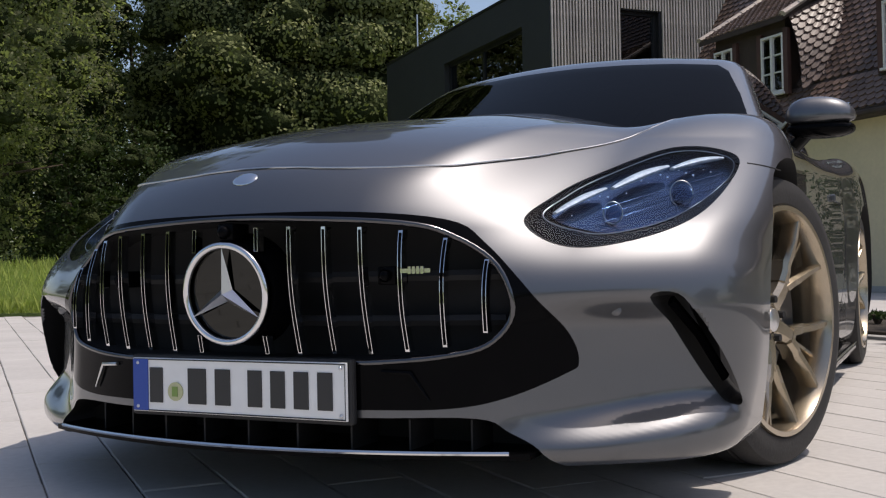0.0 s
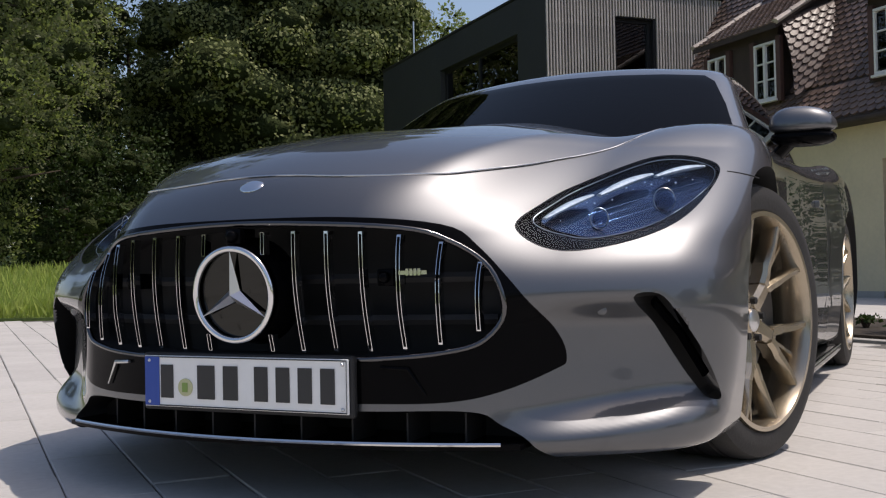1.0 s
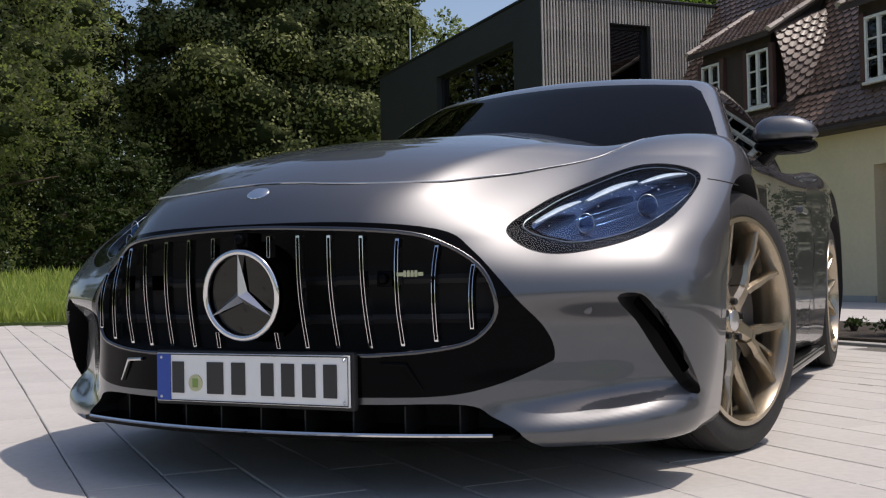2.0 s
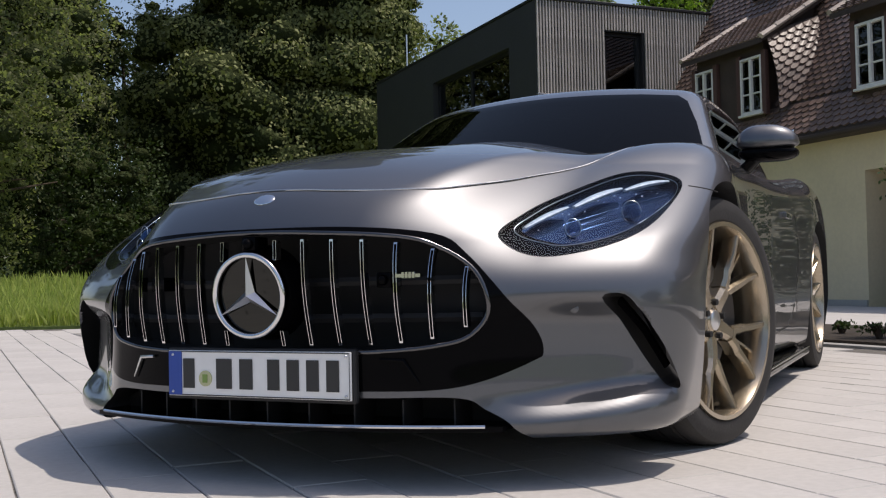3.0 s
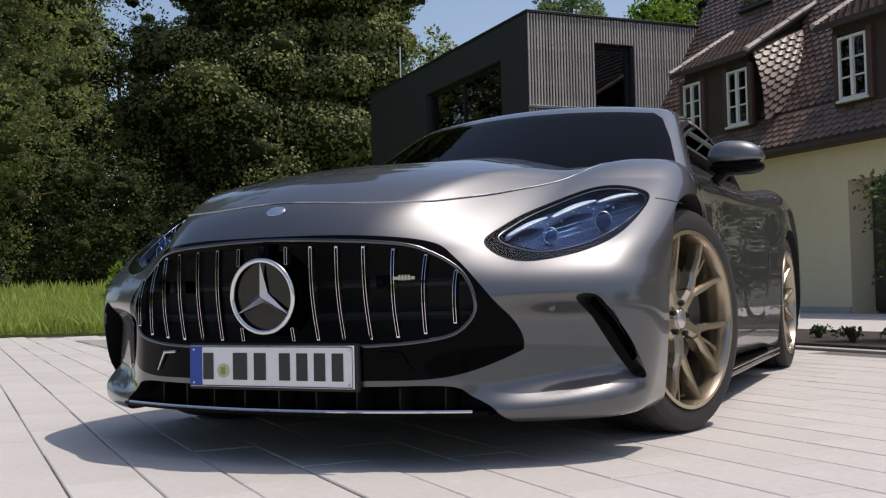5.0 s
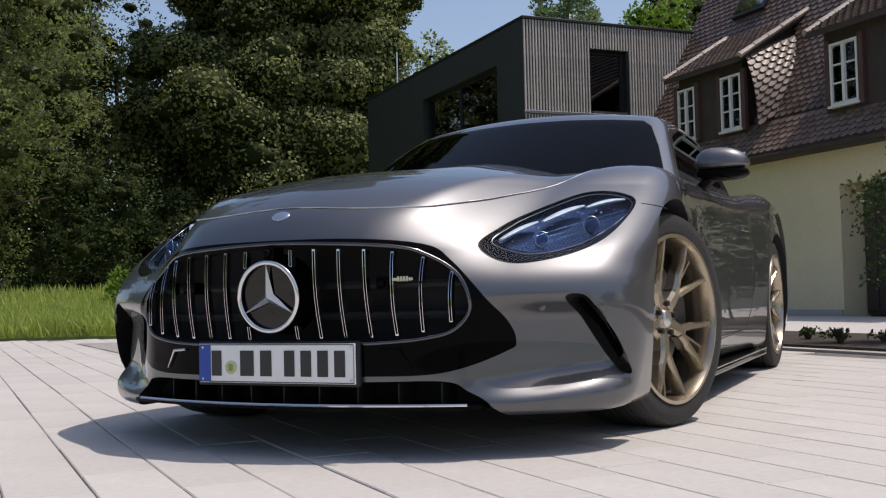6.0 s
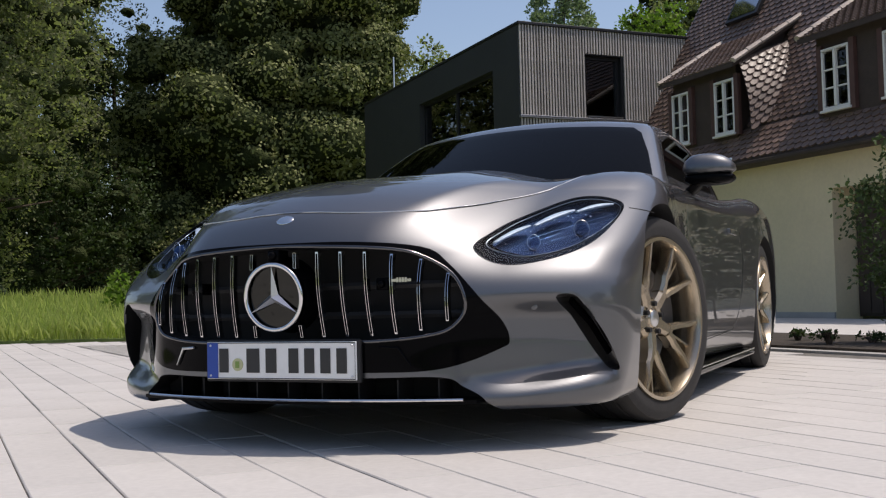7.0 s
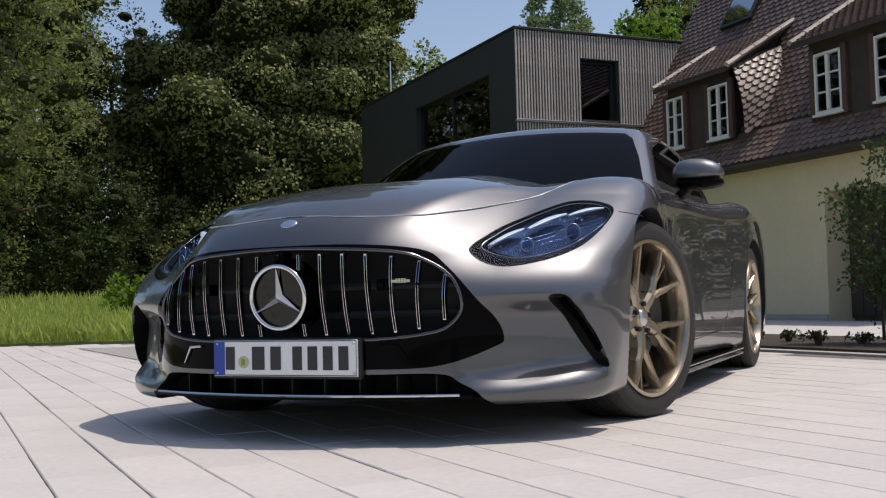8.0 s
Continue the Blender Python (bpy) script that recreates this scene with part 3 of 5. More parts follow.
def build_annex():
    """The modern dark cube beside the house."""
    annex = tagged(empty("annex"), "modern flat-roofed annex, anthracite panels and vertical grey slats", "building")
    x1, x0 = -14.0, -22.6
    y0, y1 = 8.3, 16.0
    zt, zm = 5.50, 3.80
    # shell with two openings, walls 0.35 thick
    wa, wb, wz0, wz1 = -18.85, -15.08, 3.0, 4.86
    for dims in ((x0, wa, y0, y0 + 0.35, 0, zt), (wb, x1, y0, y0 + 0.35, 0, zt), (wa, wb, y0, y0 + 0.35, wz1, zt), (wa, wb, y0, y0 + 0.35, 0, wz0), (x0, x0 + 0.35, y0 + 0.35, y1, 0, zt), (x0 + 0.35, x1, y1 - 0.35, y1, 0, zt)):
        box_part("wall", dims, CUBE_DARK, annex, "anthracite panel wall")
    ca, cb, cz0, cz1 = 9.75, 10.55, 3.82, 5.03
    bm = bmesh.new()
    box(bm, x1 - 0.35, x1, y0 + 0.352, ca, 0, zt)
    box(bm, x1 - 0.35, x1, cb, y1 - 0.352, 0, zt)
    box(bm, x1 - 0.35, x1, ca, cb, cz1, zt)
    box(bm, x1 - 0.35, x1, ca, cb, 0, cz0)
    sl = part("slat_wall", bm, CUBE_FRAME, annex, "dark wall behind slats")
    box_part("roof", (x0 - 0.02, x1 + 0.06, y0 - 0.02, y1, zt + 0.003, zt + 0.06), CUBE_FRAME, annex, bevel=0.01)
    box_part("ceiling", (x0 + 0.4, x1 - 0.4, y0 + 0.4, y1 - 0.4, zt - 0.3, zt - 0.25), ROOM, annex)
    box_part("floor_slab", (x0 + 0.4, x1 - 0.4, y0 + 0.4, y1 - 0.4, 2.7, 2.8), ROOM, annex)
    box_part("band", (x1 + 0.002, x1 + 0.07, y0 - 0.01, y1, zm - 0.05, zm), SATIN, annex, "thin pale metal band", bevel=0.004)
    # slats
    me = {}
    yk = y0 + 0.02
    k = 0
    while yk < 13.4:
        for tag, za, zb in (("up", zm + 0.01, zt), ("low", 2.2, zm - 0.055)):
            zs = [(za, zb)]
            if ca - 0.05 < yk < cb + 0.02:
                zs = [(cz1 + 0.02, zt)] if tag == "up" else [(za, zb)]
            for a, b in zs:
                key = (round(b - a, 3),)
                if key not in me:
                    s = bmesh.new()
                    box(s, 0.002, 0.034, 0, 0.027, 0, b - a)
                    m = bpy.data.meshes.new("slat")
                    s.to_mesh(m)
                    s.free()
                    m.materials.append(SLAT)
                    me[key] = m
                o = new("slat", me[key])
                o.parent = sl
                o.location = (x1, yk, a)
        yk += 0.062
        k += 1
    # windows
    w = empty("window")
    w.parent = annex
    f = bmesh.new()
    for d in ((wa, wb, y0 + 0.12, y0 + 0.20, wz1 - 0.07, wz1), (wa, wb, y0 + 0.12, y0 + 0.20, wz0, wz0 + 0.07), (wa, wa + 0.07, y0 + 0.12, y0 + 0.20, wz0 + 0.07, wz1 - 0.07), (wb - 0.07, wb, y0 + 0.12, y0 + 0.20, wz0 + 0.07, wz1 - 0.07),
              (wa + 1.75, wa + 1.82, y0 + 0.12, y0 + 0.20, wz0 + 0.07, wz1 - 0.07)):
        box(f, *d)
    part("frame", f, CUBE_FRAME, w)
    for a, b in ((wa + 0.07, wa + 1.75), (wa + 1.82, wb - 0.07)):
        box_part("pane", (a, b, y0 + 0.15, y0 + 0.16, wz0 + 0.07, wz1 - 0.07), ANNEX_PANE, w)
    w = empty("window")
    w.parent = annex
    f = bmesh.new()
    for d in ((x1 - 0.2, x1 - 0.1, ca, cb, cz1 - 0.06, cz1), (x1 - 0.2, x1 - 0.1, ca, cb, cz0, cz0 + 0.06), (x1 - 0.2, x1 - 0.1, ca, ca + 0.06, cz0 + 0.06, cz1 - 0.06), (x1 - 0.2, x1 - 0.1, cb - 0.06, cb, cz0 + 0.06, cz1 - 0.06)):
        box(f, *d)
    part("frame", f, CUBE_FRAME, w)
    box_part("pane", (x1 - 0.15, x1 - 0.14, ca + 0.06, cb - 0.06, cz0 + 0.06, cz1 - 0.06), ANNEX_PANE, w)
    box_part("sill", (x1 - 0.1, x1 + 0.05, ca + 0.01, cb - 0.01, cz0 + 0.002, cz0 + 0.03), SATIN, w)
    # thin lightning rod on the roof edge
    b = bmesh.new()
    tube(b, [(-21.2, y0 + 0.3, zt + 0.05), (-21.2, y0 + 0.3, zt + 1.0)], 0.018, 6)
    part("rod", b, SATIN, annex, "thin metal lightning rod")
    annex.matrix_world = YARD
    return annex


build_house()
build_annex()
# ---- the car ----
car = tagged(empty("car"), "silver metallic sports coupe with bronze wheels, parked on pale pavers", "car")
TWO = [PAINT, DARK]
GRILLE = [(0, 0.612), (0.132, 0.609), (0.366, 0.594), (0.457, 0.565), (0.537, 0.506), (0.567, 0.428), (0.531, 0.363), (0.46, 0.338), (0.3, 0.324), (0, 0.322)]
SURROUND = [(0, 0.622), (0.25, 0.619), (0.437, 0.600), (0.51, 0.551), (0.594, 0.46), (0.650, 0.371), (0.663, 0.316), (0.645, 0.296), (0.558, 0.256), (0.458, 0.236), (0.286, 0.233), (0, 0.233)]
INTAKE = [(0, 0.218), (0.30, 0.218), (0.50, 0.217), (0.557, 0.189), (0.616, 0.146), (0.60, 0.09), (0, 0.09)]
LIGHT = [(0.556, 0.596), (0.581, 0.646), (0.622, 0.692), (0.715, 0.756), (0.776, 0.774), (0.845, 0.766), (0.893, 0.737), (0.889, 0.670), (0.855, 0.604), (0.786, 0.562), (0.685, 0.539), (0.610, 0.552)]
VENT = [(0.795, 0.440), (0.842, 0.447), (0.878, 0.398), (0.912, 0.328), (0.933, 0.257), (0.934, 0.218), (0.905, 0.226), (0.874, 0.270), (0.826, 0.364)]


def outline_half(points, steps=5):
    """A smooth curve from the centre's top to its bottom, then closed over the other side."""
    pts = [Vector(p) for p in points]
    out = []
    for i in range(len(pts) - 1):
        p0, p1, p2, p3 = pts[max(i - 1, 0)], pts[i], pts[i + 1], pts[min(i + 2, len(pts) - 1)]
        for k in range(steps):
            t = k / steps
            out.append(0.5 * ((2 * p1) + (p2 - p0) * t + (2 * p0 - 5 * p1 + 4 * p2 - p3) * t * t + (3 * p1 - p0 - 3 * p2 + p3) * t ** 3))
    out.append(pts[-1])
    return mirrored([tuple(p) for p in out])


def cutter(outline, a, b, axis=1, side=1):
    bm = bmesh.new()
    prism(bm, [(side * p[0], p[1]) if axis == 1 else tuple(p) for p in outline], a, b, axis, 1)
    ob = part("cutter", bm, TWO)
    return ob


def nose_y(x, z, field=None, lo=-0.3, hi=1.2):
    """How far back the skin lies at a spot seen from the front."""
    f = field or body_field
    for _ in range(40):
        mid = (lo + hi) / 2
        if f(np.array(x), np.array(mid), np.array(z)) < 0:
            hi = mid
        else:
            lo = mid
    return lo


def top_z(x, y):
    lo, hi = 0.4, 1.3
    for _ in range(40):
        mid = (lo + hi) / 2
        if body_field(np.array(x), np.array(y), np.array(mid)) < 0:
            lo = mid
        else:
            hi = mid
    return lo


def side_x(y, z):
    lo, hi = 0.5, 1.2
    for _ in range(40):
        mid = (lo + hi) / 2
        if body_field(np.array(mid), np.array(y), np.array(z)) < 0:
            lo = mid
        else:
            hi = mid
    return lo


def skin(name, mats, fn=None, angles=360, front=130, length=60):
    return solid_of(fn or body_field, (0.95, 3.7, 0.45), angles, front, length, 20, name, mats, car)


def build_body():
    body = skin("body", TWO, angles=640, front=230, length=110)
    wheel_r = 0.395
    for y in (0.945, 3.644):
        for s in (1, -1):
            bm = bmesh.new()
            bmesh.ops.create_cone(bm, cap_ends=True, segments=72, radius1=wheel_r, radius2=wheel_r, depth=0.52,
                                  matrix=Matrix.Translation((s * 0.86, y, 0.36)) @ Matrix.Rotation(radians(90), 4, "Y"))
            for f in bm.faces:
                f.material_index = 1
            combine(body, part("cutter", bm, TWO), "DIFFERENCE")
    combine(body, cutter(outline_half(SURROUND), -0.4, 0.42), "DIFFERENCE")
    combine(body, cutter(outline_half(INTAKE), -0.4, 0.34), "DIFFERENCE")
    for s in (1, -1):
        combine(body, cutter(rounded(LIGHT), -0.2, 0.86, side=s), "DIFFERENCE")
        combine(body, cutter(rounded(VENT, 4), -0.2, 0.60, side=s), "DIFFERENCE")
    body.data.polygons.foreach_set("use_smooth", [True] * len(body.data.polygons))
    body.data.set_sharp_from_angle(angle=radians(32))
    return body


def shell_piece(name, outline, a, b, mat, side=1, label="", inset=None, fn=None):
    """The skin's own patch within an outline seen from the front."""
    ob = skin(name, [mat, DARK]) if fn is None else solid_of(fn, (2.3, 3.6, 1.0), 160, 60, 40, 20, name, [mat, DARK], car)
    combine(ob, cutter(outline, a, b, side=side), "INTERSECT")
    ob.data.polygons.foreach_set("use_smooth", [True] * len(ob.data.polygons))
    ob.data.set_sharp_from_angle(angle=radians(32))
    if label:
        ob["label"] = label
    return ob


def build_front():
    black = shell_piece("front_insert", outline_half(SURROUND), -0.4, 0.30, GLOSS_BLACK, label="gloss black grille surround")
    combine(black, cutter(outline_half(GRILLE), -0.4, 0.5), "DIFFERENCE")
    back = bmesh.new()
    prism(back, outline_half([(x * 1.02, z) for x, z in GRILLE]), 0.19, 0.21)
    part("grille_mesh", back, DARK, car)
    # rim round the grille
    rim = bmesh.new()
    loop = outline_half(GRILLE)
    tube(rim, [(x, nose_y(x, z) + 0.002, z) for x, z in loop], 0.006, 8, closed=True)
    part("grille_rim", rim, DARK_CHROME, car, "thin bright-edged black grille rim", smooth=50)
    # slats, bowed, chrome faced
    ends = {0: (0.339, 0.592), 1: (0.338, 0.592), 2: (0.340, 0.590), 3: (0.341, 0.587), 4: (0.345, 0.579), 5: (0.354, 0.563), 6: (0.380, 0.520)}
    for k in range(7):
        for s in (1, -1):
            x = 0.0765 + 0.0745 * k - 0.002 * max(k - 3, 0)
            z0, z1 = ends[k]
            for za, zb in ([(z0, 0.375), (0.545, z1)] if k == 0 else [(z0, z1)]):
                bm = bmesh.new()
                rows = 10
                rings = []
                for i in range(rows + 1):
                    z = za + (zb - za) * i / rows
                    f = (z - 0.34) / 0.25
                    yb = -0.008 + 0.32 * x * x - 0.026 * f - 0.012 * math.sin(math.pi * min(max(f, 0), 1))
                    if k > 3:
                        yb = max(yb, nose_y(x, z) - 0.004)
                    lean = 0.006 * (1 - f) * s
                    hw = 0.0046
                    rings.append([bm.verts.new((s * x - hw + lean, yb, z)), bm.verts.new((s * x + hw + lean, yb, z)), bm.verts.new((s * x + hw * 0.9 + lean, yb + 0.022, z)), bm.verts.new((s * x - hw * 0.9 + lean, yb + 0.022, z))])
                for i in range(rows):
                    for q in range(4):
                        f = bm.faces.new((rings[i][q], rings[i][(q + 1) % 4], rings[i + 1][(q + 1) % 4], rings[i + 1][q]))
                bm.faces.new(rings[0][::-1])
                bm.faces.new(rings[-1])
                bmesh.ops.recalc_face_normals(bm, faces=bm.faces)
                sl = part("grille_slat", bm, CHROME, car, "chrome grille bar")
                strip = bmesh.new()
                rs = []
                for i in range(rows + 1):
                    z = za + (zb - za) * (0.02 + 0.96 * i / rows)
                    f = (z - 0.34) / 0.25
                    yb = -0.008 + 0.32 * x * x - 0.026 * f - 0.012 * math.sin(math.pi * min(max(f, 0), 1))
                    if k > 3:
                        yb = max(yb, nose_y(x, z) - 0.004)
                    lean = 0.006 * (1 - f) * s
                    rs.append((strip.verts.new((s * x - 0.0027 + lean, yb - 0.001, z)), strip.verts.new((s * x + 0.0027 + lean, yb - 0.001, z))))
                for i in range(len(rs) - 1):
                    strip.faces.new((rs[i][0], rs[i][1], rs[i + 1][1], rs[i + 1][0]))
                part("slat_groove", strip, GLOSS_BLACK, sl)
    for z in (0.40, 0.49):
        bar = bmesh.new()
        tube(bar, [(x, 0.10 + 0.25 * x * x, z) for x in np.linspace(-0.53, 0.53, 15)], 0.012, 6)
        part("crossbar", bar, MATT_BLACK, car)
    # round emblem, drawn as a plain ring with three arms
    em = empty("front_emblem")
    em.parent = car
    em.location = (0.007, -0.042, 0.461)
    em.rotation_euler = (radians(4), 0, 0)
    ring = bmesh.new()
    tube(ring, [(0.098 * math.sin(a), 0, 0.098 * math.cos(a)) for a in np.linspace(0, 2 * math.pi, 65)[:-1]], 0.0072, 10, closed=True)
    part("ring", ring, CHROME, em, "chrome ring", smooth=60)
    disc = bmesh.new()
    bmesh.ops.create_cone(disc, cap_ends=True, segments=64, radius1=0.097, radius2=0.097, depth=0.02, matrix=Matrix.Translation((0, 0.02, 0)) @ Matrix.Rotation(radians(90), 4, "X"))
    part("disc", disc, EMBLEM_GLASS, em, "glossy dark glass disc", smooth=40)
    for k in range(3):
        a = radians(120 * k)
        arm = bmesh.new()
        d, n = Vector((math.sin(a), 0, math.cos(a))), Vector((math.cos(a), 0, -math.sin(a)))
        c0, c1 = arm.verts.new(Vector((0, -0.012, 0))), arm.verts.new(d * 0.094 + Vector((0, -0.004, 0)))
        l0 = arm.verts.new(d * 0.008 + n * 0.014 + Vector((0, 0.006, 0)))
        r0 = arm.verts.new(d * 0.008 - n * 0.014 + Vector((0, 0.006, 0)))
        back = arm.verts.new(d * 0.02 + Vector((0, 0.008, 0)))
        for f in ((c0, c1, l0), (c0, r0, c1), (l0, c1, back), (r0, back, c1), (c0, l0, back), (c0, back, r0)):
            arm.faces.new(f)
        bmesh.ops.recalc_face_normals(arm, faces=arm.faces)
        part("arm", arm, SATIN, em)
    hub = bmesh.new()
    bmesh.ops.create_cone(hub, cap_ends=True, segments=40, radius1=0.118, radius2=0.104, depth=0.06, matrix=Matrix.Translation((0, 0.055, 0)) @ Matrix.Rotation(radians(90), 4, "X"))
    part("emblem_base", hub, GLOSS_BLACK, em, smooth=40)
    # plain badge bar between two slats
    badge = bmesh.new()
    y = -0.02 + 0.32 * 0.41 ** 2
    box(badge, 0.378, 0.442, y - 0.022, y - 0.012, 0.497, 0.505)
    for k in range(4):
        box(badge, 0.396 + 0.009 * k, 0.402 + 0.009 * k, y - 0.025, y - 0.0225, 0.495, 0.509)
    part("badge", badge, CHROME, car, "small chrome badge")
    # sensors in the grille
    for x, z, r, yy in ((0.335, 0.492, 0.013, 0.03), (-0.335, 0.492, 0.013, 0.03), (0.0, 0.585, 0.014, -0.035)):
        s = bmesh.new()
        bmesh.ops.create_uvsphere(s, u_segments=16, v_segments=8, radius=r, matrix=Matrix.Translation((x, yy, z)))
        box(s, x - 0.02, x + 0.02, yy + 0.004, yy + 0.06, z - 0.018, z + 0.018, bevel=0.004)
        part("camera_sensor", s, GLOSS_BLACK, car, smooth=40)
    # oval bonnet badge
    b = bmesh.new()
    yb = 0.040
    zb = top_z(0, yb)
    tilt = math.atan2(top_z(0, yb + 0.02) - top_z(0, yb - 0.02), 0.04)
    bmesh.ops.create_uvsphere(b, u_segments=24, v_segments=10, radius=1.0, matrix=Matrix.Translation((0, yb, zb)) @ Matrix.Rotation(tilt, 4, "X") @ Matrix.Diagonal((0.030, 0.021, 0.005, 1)))
    part("bonnet_badge", b, CHROME, car, "small oval chrome bonnet badge", smooth=60)
    # lower lip, its bright strip and vanes
    lip = bmesh.new()
    front = [(x, -0.020 + 0.33 * x * x) for x in np.linspace(-0.60, 0.60, 25)]
    back_ = [(x, 0.26) for x in np.linspace(0.60, -0.60, 9)]
    prism(lip, front + back_, 0.140, 0.151, axis=2)
    part("front_lip", lip, GLOSS_BLACK, car, "gloss black front lip")
    st = bmesh.new()
    tube(st, [(x, -0.024 + 0.33 * x * x, 0.153) for x in np.linspace(-0.565, 0.565, 31)], 0.0042, 6)
    part("lip_strip", st, CHROME, car, "thin chrome strip", smooth=50)
    for k in range(-4, 5):
        v = bmesh.new()
        x = k * 0.115 + 0.02
        y = -0.01 + 0.4 * x * x
        box(v, x - 0.002, x + 0.002, y + 0.02, y + 0.12, 0.15, 0.21)
        part("intake_vane", v, MATT_BLACK, car)
    bk = bmesh.new()
    box(bk, -0.58, 0.58, 0.2, 0.22, 0.142, 0.24)
    part("intake_mesh", bk, DARK, car)
    # small fins in the black insert; satin on the left paints its glint
    for s in (1, -1):
        f = bmesh.new()
        q = [(0.332, 0.308), (0.386, 0.305), (0.421, 0.252)]
        tube(f, [(s * x, nose_y(x, z) - 0.006, z) for x, z in q], [0.004, 0.005, 0.002], 6)
        part("insert_fin", f, GLOSS_BLACK if s > 0 else SATIN, car, smooth=40)
    # number plate with plain characters
    plate = empty("number_plate")
    plate.parent = car
    plate.location = (0.012, -0.018, 0.2705)
    plate.scale = (1.02, 1.0, 1.02)
    pf = bmesh.new()
    box(pf, -0.268, 0.268, 0.0, 0.02, -0.064, 0.062, bevel=0.006)
    part("plate_holder", pf, MATT_BLACK, plate)
    pw = bmesh.new()
    box(pw, -0.260, 0.260, -0.006, -0.001, -0.0555, 0.0555, bevel=0.002)
    part("plate_sheet", pw, PLATE_WHITE, plate, "white embossed plate")
    pb = bmesh.new()
    box(pb, -0.2575, -0.2185, -0.0085, -0.0064, -0.053, 0.053)
    part("blue_band", pb, PLATE_BLUE, plate, "blue band at the plate's end")
    edge = bmesh.new()
    tube(edge, [(x, -0.007, z) for x, z in ((-0.256, -0.0525), (0.256, -0.0525), (0.256, 0.0525), (-0.256, 0.0525))], 0.0014, 6, closed=True)
    part("plate_border", edge, INK, plate)
    # characters as plain bars
    for x, w in ((-0.197, 0.034), (-0.092, 0.046), (-0.028, 0.038), (0.050, 0.034), (0.104, 0.034), (0.158, 0.034), (0.212, 0.034)):
        c = bmesh.new()
        box(c, x - w / 2, x + w / 2, -0.0085, -0.0064, -0.036, 0.036, bevel=0.0008)
        part("character_bar", c, INK, plate, "plain dark bar")
    sl = bmesh.new()
    bmesh.ops.create_cone(sl, cap_ends=True, segments=28, radius1=0.019, radius2=0.019, depth=0.003, matrix=Matrix.Translation((-0.147, -0.0075, -0.012)) @ Matrix.Rotation(radians(90), 4, "X"))
    se = part("seal", sl, SEAL_YELLOW, plate, "round pale seal")
    s2 = bmesh.new()
    box(s2, -0.154, -0.140, -0.0105, -0.0092, -0.022, -0.002)
    part("seal_mark", s2, SEAL_GREEN, se)
    for x in (-0.245, 0.247):
        for z in (-0.045, 0.045):
            sc = bmesh.new()
            bmesh.ops.create_uvsphere(sc, u_segments=10, v_segments=6, radius=0.004, matrix=Matrix.Translation((x, -0.0075, z)))
            part("screw", sc, SATIN, plate)


